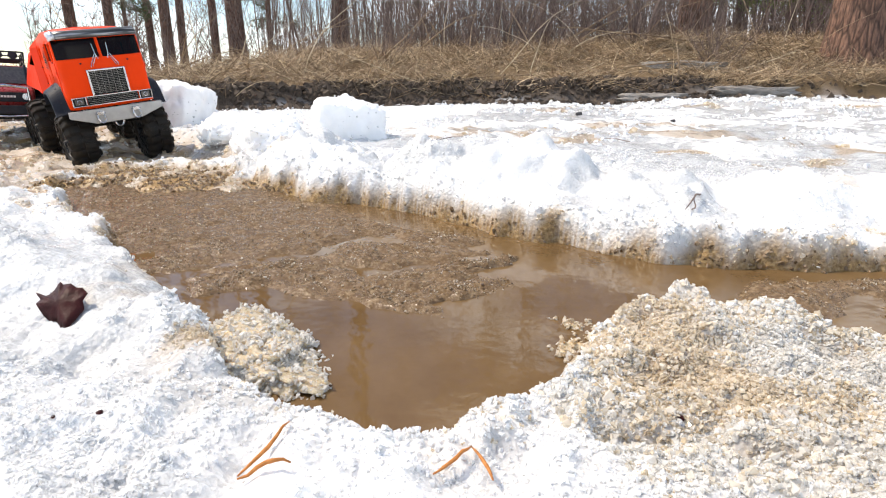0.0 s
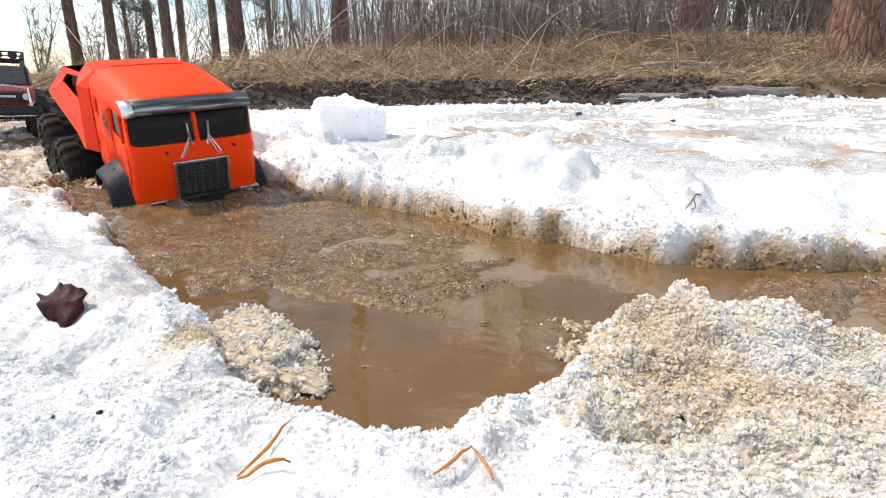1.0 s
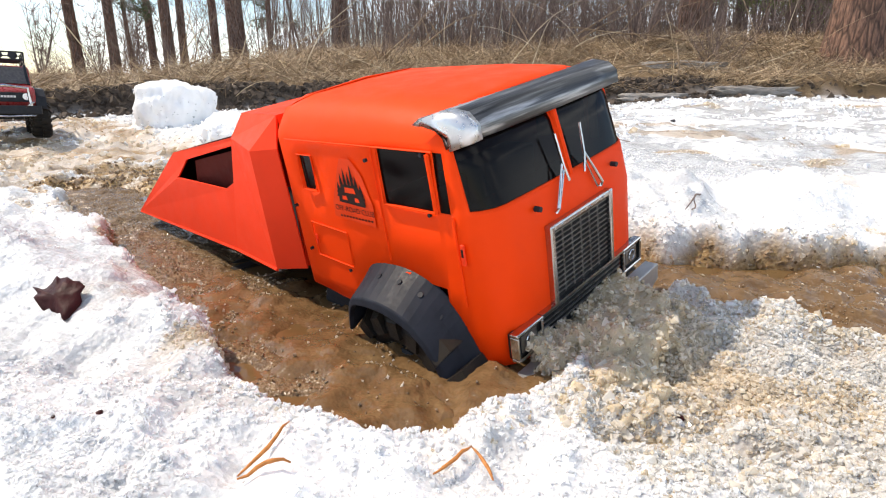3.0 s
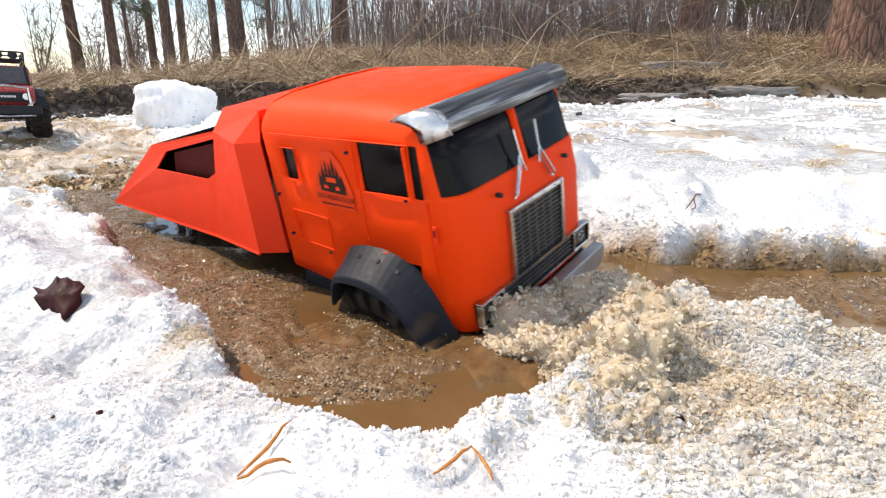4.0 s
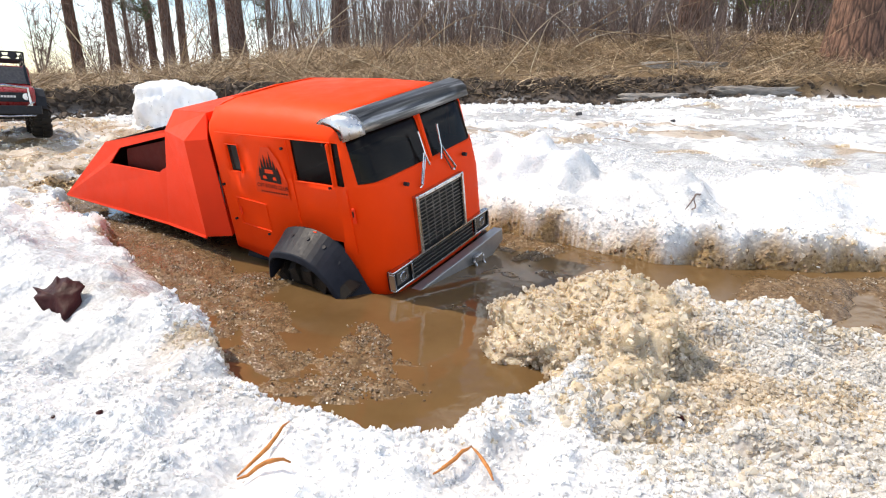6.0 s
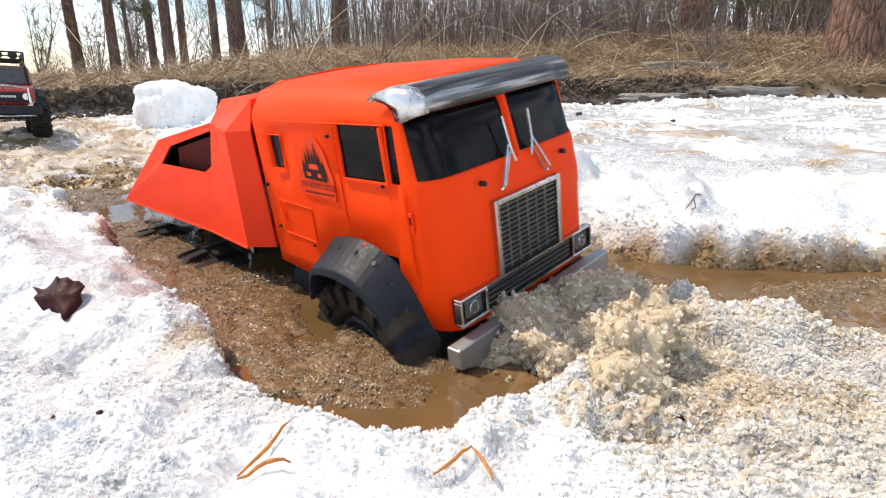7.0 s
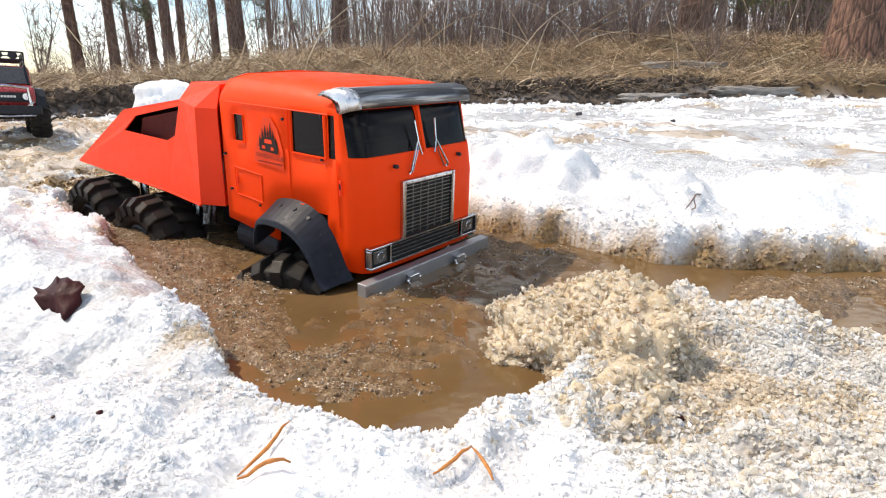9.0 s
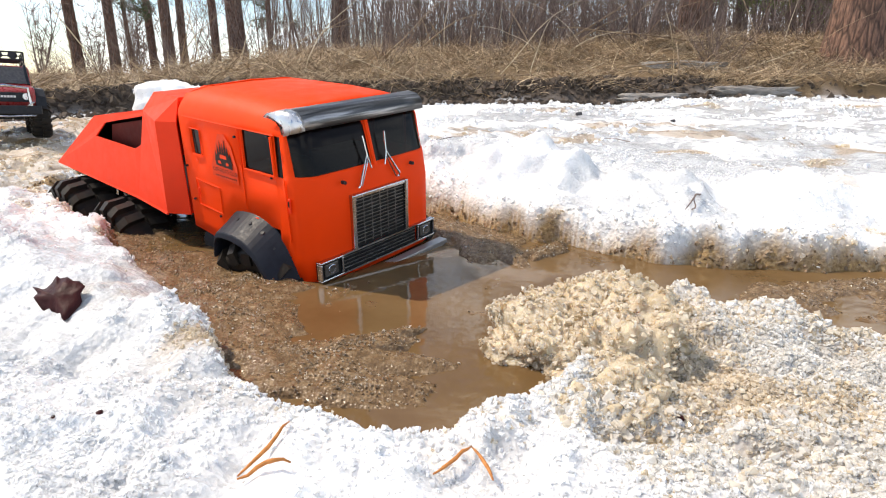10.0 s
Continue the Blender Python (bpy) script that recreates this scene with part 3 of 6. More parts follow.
def build_front(truck):
    F = .3025
    grille = part("grille", box_bm(F - .004, F - .0005, -.042, .042, .131, .192), M_CHASSIS, truck, "black recess behind bright slats")
    for k in range(13):
        z = .136 + k * .0042
        part("slat", box_bm(F, F + .0012, -.039, .039, z, z + .0007), M_SLAT, grille)
    for y in (-.026, -.013, 0, .013, .026):
        part("grille_bar", box_bm(F - .0004, F + .0006, y - .0003, y + .0003, .133, .190), M_SLAT, grille)
    fr = box_bm(F - .003, F + .004, -.0455, -.0405, .130, .1945)
    box_bm(F - .003, F + .004, .0405, .0455, .130, .1945, fr)
    box_bm(F - .003, F + .0038, -.0402, .0402, .1895, .1945, fr)
    part("grille_frame", fr, M_CHROME, grille, "worn chrome grille surround", bevel=.0012)
    for k in range(4):
        part("frame_screw", cyl_bm((F + .003, -.03 + .02 * k, .192), (F + .0046, -.03 + .02 * k, .192), .0011, n=8), M_CHROME, grille)
    low = part("lower_grille", box_bm(F - .003, F, -.061, .061, .109, .1295), M_CHASSIS, truck)
    for k in range(4):
        z = .112 + k * .0044
        part("slat", box_bm(F, F + .0012, -.060, .060, z, z + .0007), M_SLAT, low)
    lf = box_bm(F - .003, F + .003, -.063, .063, .1288, .1308)
    box_bm(F - .003, F + .003, -.063, .063, .1068, .1088, lf)
    part("lower_frame", lf, M_CHROME, low)
    for sgn in (-1, 1):
        y = sgn * .0795
        h = part("headlight", box_bm(F - .006, F + .0005, y - .0155, y + .0155, .1085, .129), M_CHASSIS, truck, "square headlight in a chrome bezel")
        bz = box_bm(F - .004, F + .0035, y - .0165, y + .0165, .128, .1305)
        box_bm(F - .004, F + .0035, y - .0165, y + .0165, .1068, .1093, bz)
        box_bm(F - .004, F + .0035, y - .0165, y - .014, .1095, .1278, bz)
        box_bm(F - .004, F + .0035, y + .014, y + .0165, .1095, .1278, bz)
        part("bezel", bz, M_CHROME, h, bevel=.0008)
        part("lens", box_bm(F, F + .0018, y - .010, y + .010, .1115, .1258), M_DARKGLASS, h, bevel=.0015)
        part("bulb_ring", tube_bm([(F + .0022, y + .005 * math.cos(a), .1187 + .005 * math.sin(a)) for a in np.linspace(0, math.tau, 15)], .0007, 5), M_CHROME, h)
    # bumper
    bm = bmesh.new()
    out = [(-.112, .098), (.112, .098), (.112, .082), (.055, .062), (-.055, .062), (-.112, .082)]
    a = [bm.verts.new((.302, y, z)) for y, z in out]
    b = [bm.verts.new((.315, y, z)) for y, z in out]
    for i in range(6):
        bm.faces.new((a[i], a[(i + 1) % 6], b[(i + 1) % 6], b[i]))
    bm.faces.new(a[::-1]), bm.faces.new(b)
    bumper = part("bumper", bm, M_ALU, truck, "dull grey metal bumper", bevel=.001)
    for y in (-.043, .043):
        sh = part("shackle_mount", box_bm(.3152, .322, y - .008, y + .008, .083, .0925), M_CHROME, bumper, bevel=.001)
        part("shackle", tube_bm([(.319, y - .007, .086), (.324, y - .0085, .075), (.324, y - .006, .066), (.324, y, .0635), (.324, y + .006, .066), (.324, y + .0085, .075), (.319, y + .007, .086)], .0019, 6), M_CHROME, sh)
        part("shackle_pin", cyl_bm((.319, y - .0115, .0865), (.319, y + .0115, .0865), .0021, n=8), M_CHROME, sh)
    part("tow_ring", tube_bm([(.300, .010 * math.cos(t), .058 + .011 * math.sin(t)) for t in np.linspace(0, math.tau, 19)], .0022, 6), M_CHROME, bumper)
    # visor over the windscreen
    vs = bmesh.new()
    prof = [(.258, .2845), (.266, .2895), (.281, .2870), (.2885, .280), (.2895, .2705), (.287, .2695), (.285, .277), (.279, .2815), (.266, .2845)]
    ys = [-.1025, -.1015, -.097, -.06, 0, .06, .097, .1015, .1025]
    rr = []
    for y in ys:
        e = max(0, abs(y) - .0945) / .008
        rr.append([vs.verts.new((x - .016 * e * e - .0005 * (y / .05) ** 2, y, z - .004 * e * e)) for x, z in prof])
    for u, v in zip(rr, rr[1:]):
        for k in range(len(prof)):
            vs.faces.new((u[k], u[(k + 1) % len(prof)], v[(k + 1) % len(prof)], v[k]))
    vs.faces.new(rr[0][::-1]), vs.faces.new(rr[-1])
    visor = part("sun_visor", vs, M_VISOR, truck, "silver sun visor with dark and bright streaks in its colour", smooth=True)
    # Brighter silver piece over the right-hand end only.
    for sg in (-1,):
        cb = bmesh.new()
        ring = []
        for y, e in ((.0890, 0), (.0945, 0), (.0995, .4), (.1020, .85), (.1030, 1.08)):
            ring.append([cb.verts.new((.274 + (x - .274) * 1.035 - .016 * e * e * .8, sg * y, .2795 + (z - .2795) * 1.05 - .004 * e * e)) for x, z in prof])
        for u, v in zip(ring, ring[1:]):
            for k in range(len(prof)):
                cb.faces.new((u[k], u[(k + 1) % len(prof)], v[(k + 1) % len(prof)], v[k]))
        cb.faces.new(ring[0][::-1]), cb.faces.new(ring[-1])
        part("visor_cap", cb, M_SILVER, visor, "bright silver end cap", smooth=True)
    for k in range(11):
        y = -.095 + .019 * k
        part("visor_rivet", cyl_bm((.2625, y, .286), (.2622, y, .2892), .0011, n=6), M_CHROME, visor)
    # wipers, pivots, pillar, roof holes
    for sgn, yb in ((-1, -.030), (1, .034)):
        w = part("wiper_arm", tube_bm([(.3015, yb, .200), (.3035, yb, .2035), (.298, yb - sgn * .016, .232)], [.0016, .0013, .0008], 6), M_CHROME, truck, "thin bent metal wiper")
        part("wiper_blade", tube_bm([(.3005, yb - sgn * .021, .218), (.2985, yb - sgn * .017, .231), (.2940, yb - sgn * .0150, .2545)], .0011, 5), M_CHROME, w)
        part("wiper_link", tube_bm([(.3015, yb - sgn * .004, .2005), (.2985, yb - sgn * .0185, .229)], .0008, 5), M_CHROME, w)
    for y in (-.052, .058):
        part("screw_head", cyl_bm((.2985, y, .2105), (.3035, y, .2105), .0022, n=8), M_BLACK, truck)
    part("windscreen_pillar", tube_bm([(.2955, 0, .2195), (.2830, 0, .2685)], .0030, 8), M_ORANGE, truck)
    for k, (x, y) in enumerate(((.235, -.05), (.245, -.02), (.247, -.012), (.246, .012), (.243, .03), (.24, .05), (.22, -.005), (.22, .02))):
        part("roof_bolt", cyl_bm((x, y, .284), (x, y, .2908), .0016, n=6), M_BLACK, truck)


def build_side(truck):
    for sgn in (-1, 1):
        y = sgn * (HALF + .0012)
        # door shut lines, lockers, handles
        for pts in ([(.1905, .262), (.1905, .17)], [(.2665, .218), (.2685, .148)], [(.0855, .187), (.137, .184)], [(.0855, .187), (.0855, .154)],
                    [(.137, .184), (.137, .151)], [(.0855, .154), (.137, .151)], [(.075, .263), (.255, .263)]):
            part("panel_line", tube_bm([(x, y - sgn * .0002, z) for x, z in pts], .0007, 4), M_ORANGE, truck)
        hd = part("door_handle", box_bm(.271, .2745, min(y, y + sgn * .002), max(y, y + sgn * .002), .183, .199), M_SKIRT, truck, bevel=.0008)
        part("handle_slot", box_bm(.272, .2738, min(y + sgn * .001, y + sgn * .0024), max(y + sgn * .001, y + sgn * .0024), .190, .196), M_DECAL, hd)
        part("locker_latch", box_bm(.0885, .0905, min(y, y + sgn * .0014), max(y, y + sgn * .0014), .166, .175), M_SKIRT, truck)
        part("step_lug", box_bm(.205, .214, min(y, y + sgn * .0022), max(y, y + sgn * .0022), .158, .164), M_ORANGE, truck, bevel=.0006)
        for x, z in ((.245, .2605), (.2445, .2165), (.183, .252), (.0665, .20), (.075, .158), (.131, .147)):
            part("side_screw", cyl_bm((x, y - sgn * .003, z), (x, y + sgn * .0012, z), .0015, n=8), M_BLACK, truck)
        part("mirror_post", tube_bm([(.2515, y, .2185), (.2515, y + sgn * .001, .2615)], .0018, 6), M_ORANGE, truck)
        # fender flare: a rounded arch with bolts
        arch = [(.150, .124), (.158, .150), (.172, .160), (.205, .163), (.235, .155), (.258, .134), (.274, .104), (.283, .092)]
        fine = []
        for i in range(len(arch) - 1):
            p = [arch[max(0, min(len(arch) - 1, i + k))] for k in (-1, 0, 1, 2)]
            for t in (0, .25, .5, .75):
                fine.append(tuple(.5 * (2 * p[1][c] + (p[2][c] - p[0][c]) * t + (2 * p[0][c] - 5 * p[1][c] + 4 * p[2][c] - p[3][c]) * t * t + (3 * p[1][c] - p[0][c] - 3 * p[2][c] + p[3][c]) * t ** 3) for c in (0, 1)))
        fine.append(arch[-1])
        bm = bmesh.new()
        rows = []
        for (x, z) in fine:
            cx, cz = .213, .075
            d = Vector((x - cx, z - cz)).normalized()
            rows.append([bm.verts.new(p) for p in ((x + d.x * .004, sgn * .1005, z + d.y * .004), (x - d.x * .003, sgn * .114, z - d.y * .004), (x - d.x * .006, sgn * .133, z - d.y * .016),
                                                  (x - d.x * .010, sgn * .135, z - d.y * .023), (x - d.x * .011, sgn * .131, z - d.y * .023), (x - d.x * .006, sgn * .100, z - d.y * .006))])
        for u, v in zip(rows, rows[1:]):
            for k in range(6):
                bm.faces.new((u[k], u[(k + 1) % 6], v[(k + 1) % 6], v[k]))
        bm.faces.new(rows[0][::-1]), bm.faces.new(rows[-1])
        fl = part("fender_flare", bm, M_FENDER, truck, "dark grey plastic bolt-on fender flare", bevel=.0012)
        for t in np.linspace(.12, .88, 8):
            f = t * (len(arch) - 1)
            i = int(f)
            x, z = [arch[i][c] + (arch[i + 1][c] - arch[i][c]) * (f - i) for c in (0, 1)]
            d = Vector((x - .213, 0, z - .075)).normalized()
            p = Vector((x, sgn * .113, z)) - d * .0035
            part("flare_bolt", cyl_bm(p, p + d * .0012 + Vector((0, sgn * .0008, 0)), .0024, n=8), M_BLACK, fl)
    # club decal on the right side: back film, tree tips over a small truck, two lines of writing
    y = -HALF - .0022
    bd = bmesh.new()
    oval = [(.128, .199), (.181, .196), (.182, .215), (.174, .240), (.163, .252), (.150, .251), (.141, .235), (.129, .212)]
    bd.faces.new([bd.verts.new((x, y + .0004, z)) for x, z in oval])
    decal = part("decal", bd, M_DECALBACK, truck, "dark printed off-road club decal")
    for k, (x, h) in enumerate(((.142, .012), (.147, .020), (.152, .024), (.157, .022), (.1615, .027), (.166, .019), (.1705, .012))):
        b = bmesh.new()
        for q in range(3):
            z0 = .2185 + h * q * .28
            w = .0042 * (1 - q * .25)
            b.faces.new([b.verts.new(p) for p in ((x - w, y - .0001 * (k % 2 + 1), z0), (x + w, y - .0001 * (k % 2 + 1), z0), (x, y - .0001 * (k % 2 + 1), z0 + h * .5))])
        part("tree_motif", b, M_DECAL, decal)
    b = bmesh.new()
    b.faces.new([b.verts.new((x, y - .0004, z)) for x, z in ((.140, .214), (.1735, .2125), (.1735, .2195), (.168, .229), (.147, .230), (.141, .2205))])
    part("truck_motif", b, M_DECAL, decal)
    b = bmesh.new()
    for x0, x1, z0, z1 in ((.145, .152, .2165, .220), (.161, .167, .216, .2195), (.150, .164, .223, .2275)):
        b.faces.new([b.verts.new((x, y - .0007, z)) for x, z in ((x0, z0), (x1, z0), (x1 - .001, z1), (x0 + .001, z1))])
    part("motif_highlight", b, M_DECALBACK, decal)
    fc = bpy.data.curves.new("writing", "FONT")
    fc.body, fc.size, fc.align_x, fc.align_y, fc.space_character = "OFF-ROAD CLUB", .0066, "CENTER", "CENTER", 1.0
    tmp = new("writing_tmp", fc)
    me = bpy.data.meshes.new_from_object(tmp.evaluated_get(bpy.context.evaluated_depsgraph_get()))
    bpy.data.objects.remove(tmp)
    me.materials.append(M_DECAL)
    wr = new("writing", me)
    wr.parent = decal
    wr.matrix_basis = pose(.1575, y - .0004, .2078, 90, 0.5, 0)
    for k in range(11):
        b = bmesh.new()
        x = .137 + k * .0040
        b.faces.new([b.verts.new((px, y - .0003, pz)) for px, pz in ((x, .2005), (x + .0022, .2005), (x + .0022, .2022), (x, .2022))])
        part("small_letter", b, M_DECAL, decal)


def build_bed(truck):
    """Faceted dump-style rear skirt with an open cut-out on each side."""
    t = .0022
    for sgn in (-1, 1):
        def v3(x, z, y):
            return (x, sgn * y, z)
        # corner points of the side: lower edge, waist, top
        P = dict(tail=(-.368, .134, .106), tailtop=(-.205, .229, .094), low=(-.070, .132, .110), lowf=(.024, .131, .117), wbl=(-.199, .200, .1005), wtl=(-.168, .2235, .0955),
                 wtr=(-.030, .250, .0930), wr=(-.036, .217, .0985), wb=(-.074, .199, .1005), topr=(-.034, .257, .0915), kink=(.030, .252, .1145), kinkr=(-.040, .255, .095),
                 roofr=(-.036, .277, .078), rooff=(.046, .279, .088), f_low=(.054, .131, .1010), f_mid=(.055, .252, .1010))
        bm = bmesh.new()
        V = {k: bm.verts.new(v3(*p)) for k, p in P.items()}
        for q in (("tail", "low", "wb", "wbl"), ("tail", "wbl", "wtl", "tailtop"), ("tailtop", "wtl", "wtr", "topr"), ("topr", "wtr", "wr", "kinkr"), ("wr", "wb", "low"), ("kinkr", "wr", "low"), ("kinkr", "low", "lowf", "kink"),
                  ("kinkr", "kink", "rooff", "roofr"), ("kink", "lowf", "f_low", "f_mid"), ("kink", "f_mid", "rooff")):
            bm.faces.new([V[k] for k in q])
        side = part("bed_side", bm, M_SKIRT, truck, "faceted orange plastic rear bodywork")
        md = side.modifiers.new("wall", "SOLIDIFY")
        md.thickness, md.offset = t, 0
        # turned-out lip along the lower edge
        part("lower_lip", tube_bm([v3(-.368, .133, .106), v3(-.070, .131, .111), v3(.024, .130, .118)], .0018, 6), M_SKIRT, truck)
    bm = bmesh.new()
    prof = [(.046, .279, .088), (-.036, .277, .078)]
    rows = [[bm.verts.new((x, s * y, z)) for s in (-1, 1)] for x, z, y in prof]
    bm.faces.new((rows[0][0], rows[0][1], rows[1][1], rows[1][0]))
    bk = [bm.verts.new((-.030, s * .092, .190)) for s in (-1, 1)]
    bm.faces.new((rows[1][0], rows[1][1], bk[1], bk[0]))
    fr = [bm.verts.new((.049, s * .098, .131)) for s in (-1, 1)]
    bm.faces.new((rows[0][1], rows[0][0], fr[0], fr[1]))
    hood = part("bed_headboard", bm, M_SKIRT, truck)
    md = hood.modifiers.new("wall", "SOLIDIFY")
    md.thickness, md.offset = t, 0
    bm = bmesh.new()
    fl = [bm.verts.new(p) for p in ((-.368, -.104, .135), (-.368, .104, .135), (.045, .104, .150), (.045, -.104, .150))]
    bm.faces.new(fl)
    fl2 = [bm.verts.new(p) for p in ((-.369, -.104, .134), (-.369, .104, .134), (-.206, .093, .228), (-.206, -.093, .228))]
    bm.faces.new(fl2)
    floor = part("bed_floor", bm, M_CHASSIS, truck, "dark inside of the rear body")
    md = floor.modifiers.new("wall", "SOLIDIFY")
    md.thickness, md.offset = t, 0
    # Dark red sheet behind each side cut-out, so the inside reads dark.
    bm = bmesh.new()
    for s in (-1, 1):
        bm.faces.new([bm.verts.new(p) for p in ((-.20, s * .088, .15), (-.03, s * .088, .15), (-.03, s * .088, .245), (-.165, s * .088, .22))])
    part("bed_inner_sheet", bm, M_INNER_SHEET, truck, "dark red-black sheet closing the side cut-out")


def tyre_mesh():
    bm = bmesh.new()
    prof = [(-.022, .036), (-.027, .042), (-.0285, .052), (-.026, .0595), (-.020, .0615), (0, .0622), (.020, .0615), (.026, .0595), (.0285, .052), (.027, .042), (.022, .036)]
    n = 40
    rings = [[bm.verts.new((r * math.cos(a), y, r * math.sin(a))) for y, r in prof] for a in np.linspace(0, math.tau, n, endpoint=False)]
    for i in range(n):
        u, v = rings[i], rings[(i + 1) % n]
        for k in range(len(prof) - 1):
            bm.faces.new((u[k], u[k + 1], v[k + 1], v[k]))
        bm.faces.new((u[-1], u[0], v[0], v[-1]))
    return bm


def lug_mesh(sgn):
    """One chunky tread lug that wraps over the tyre's shoulder."""
    bm = bmesh.new()
    out = [(.001, .0605), (.001, .0685), (.022, .0680), (.0315, .0600), (.0310, .0475), (.0265, .0470), (.0265, .0580), (.020, .0605)]
    a = [bm.verts.new((r, sgn * y, -.0052 - .0035 * (y / .03))) for y, r in out]
    b = [bm.verts.new((r, sgn * y, .0052 - .0035 * (y / .03))) for y, r in out]
    n = len(out)
    for i in range(n):
        bm.faces.new((a[i], a[(i + 1) % n], b[(i + 1) % n], b[i]))
    bm.faces.new(a[::-1]), bm.faces.new(b)
    return bm


WHEELS = [(.213, -1, .055), (.213, 1, .055), (-.105, -1, .048), (-.105, 1, .048), (-.268, -1, .048), (-.268, 1, .048)]


def build_wheels(truck, places, half=.090, size=1.0):
    made, tyre_me, rim_me, bead_me = [], None, None, None
    lugs = []
    for x, sgn, z in places:
        w = part("wheel", cyl_bm((0, -.018, 0), (0, .018, 0), .012, n=14), M_CHASSIS, truck)
        w.matrix_basis = pose(x, sgn * half, z)
        w.scale = (size, size, size)
        if tyre_me is None:
            ty = part("tyre", tyre_mesh(), M_TYRE, w, "knobbly wet mud tyre", smooth=True)
            tyre_me = ty.data
            bm = cyl_bm((0, -.023, 0), (0, .023, 0), .0365, n=28)
            rim_me = part("rim", bm, M_CHASSIS, w, "dark rim", bevel=.002).data
            bm = bmesh.new()
            for s in (-1, 1):
                tube_bm([(.033 * math.cos(a), s * .0235, .033 * math.sin(a)) for a in np.linspace(0, math.tau, 29)], .0022, 5, bm)
                for k in range(6):
                    a = k * math.tau / 6
                    cyl_bm((.018 * math.cos(a), s * .022, .018 * math.sin(a)), (.018 * math.cos(a), s * .0262, .018 * math.sin(a)), .0026, n=6, bm=bm)
                cyl_bm((0, s * .02, 0), (0, s * .030, 0), .009, .007, 10, bm)
            bead_me = part("bead_ring", bm, M_BLACK, w).data
            for sgn2 in (1, -1):
                lg = part("tread_lug", lug_mesh(sgn2), M_TYRE, w)
                lugs.append(lg.data)
                lg.matrix_basis = Matrix.Rotation(-(0 if sgn2 > 0 else .5) / 18 * math.tau, 4, "Y")
        else:
            for nm, me in (("tyre", tyre_me), ("rim", rim_me), ("bead_ring", bead_me)):
                o = new(nm, me)
                o.parent = w
        for j in range(36):
            if x == places[0][0] and sgn == places[0][1] and j in (0, 1):
                continue
            o = new("tread_lug", lugs[j % 2])
            o.parent = w
            o.matrix_basis = Matrix.Rotation(-(j // 2 + .5 * (j % 2)) / 18 * math.tau, 4, "Y")
        made.append(w)
    return made


def build_chassis(truck):
    for s in (-1, 1):
        part("frame_rail", box_bm(-.33, .29, s * .035 - .005, s * .035 + .005, .095, .115), M_CHASSIS, truck)
    for x, z in ((.213, .050), (-.105, .048), (-.268, .048)):
        part("axle", cyl_bm((x, -.105, z), (x, .105, z), .009, n=12), M_CHASSIS, truck)
        part("differential", cyl_bm((x - .018, .015, z), (x + .018, .015, z), .018, n=12), M_CHASSIS, truck)
        for s in (-1, 1):
            part("shock", cyl_bm((x + .012, s * .062, z + .005), (x + .002, s * .05, z + .085), .007, n=10), M_CHROME, truck)
    part("fuel_tank", cyl_bm((.06, -.072, .092), (.145, -.072, .092), .022, n=18), M_BLACK, truck, bevel=.002)
    part("fuel_tank", cyl_bm((.06, .072, .092), (.145, .072, .092), .022, n=18), M_BLACK, truck, bevel=.002)
    part("skid_plate", box_bm(-.06, .19, -.04, .04, .072, .095), M_CHASSIS, truck, bevel=.003)


def build_truck():
    truck = tagged(new("model_truck"), "orange-red six-wheeled model truck driving through the muddy puddle", "model truck")
    build_cab(truck)
    build_front(truck)
    build_side(truck)
    build_bed(truck)
    build_chassis(truck)
    return truck, build_wheels(truck, WHEELS, .104, 1.17)


TRUCK, TRUCK_WHEELS = build_truck()


# ---- scattered small pieces ----
def stuff_mesh(name, verts, tris, material, label, category, smooth=False):
    me = bpy.data.meshes.new(name)
    me.vertices.add(len(verts))
    me.vertices.foreach_set("co", np.asarray(verts, np.float32).ravel())
    me.loops.add(tris.size)
    me.loops.foreach_set("vertex_index", tris.ravel().astype(np.int32))
    me.polygons.add(len(tris))
    k = tris.shape[1]
    me.polygons.foreach_set("loop_start", np.arange(0, tris.size, k))
    me.update(calc_edges=True)
    me.polygons.foreach_set("use_smooth", np.full(len(tris), smooth))
    me.materials.append(material)
    return tagged(new(name, me), label, category, kind="stuff")


def shard():
    bm = bmesh.new()
    bmesh.ops.create_cube(bm, size=1.3)
    bmesh.ops.triangulate(bm, faces=bm.faces[:])
    v = np.array([p.co[:] for p in bm.verts])
    f = np.array([[q.index for q in p.verts] for p in bm.faces])
    bm.free()
    return v, f


ICO_V, ICO_F = shard()


def random_turns(rng, n):
    q = rng.normal(size=(n, 4))
    q /= np.linalg.norm(q, axis=1, keepdims=True)
    w, x, y, z = q.T
    return np.stack([1 - 2 * (y * y + z * z), 2 * (x * y - z * w), 2 * (x * z + y * w), 2 * (x * y + z * w), 1 - 2 * (x * x + z * z), 2 * (y * z - x * w),
                     2 * (x * z - y * w), 2 * (y * z + x * w), 1 - 2 * (x * x + y * y)], -1).reshape(n, 3, 3)


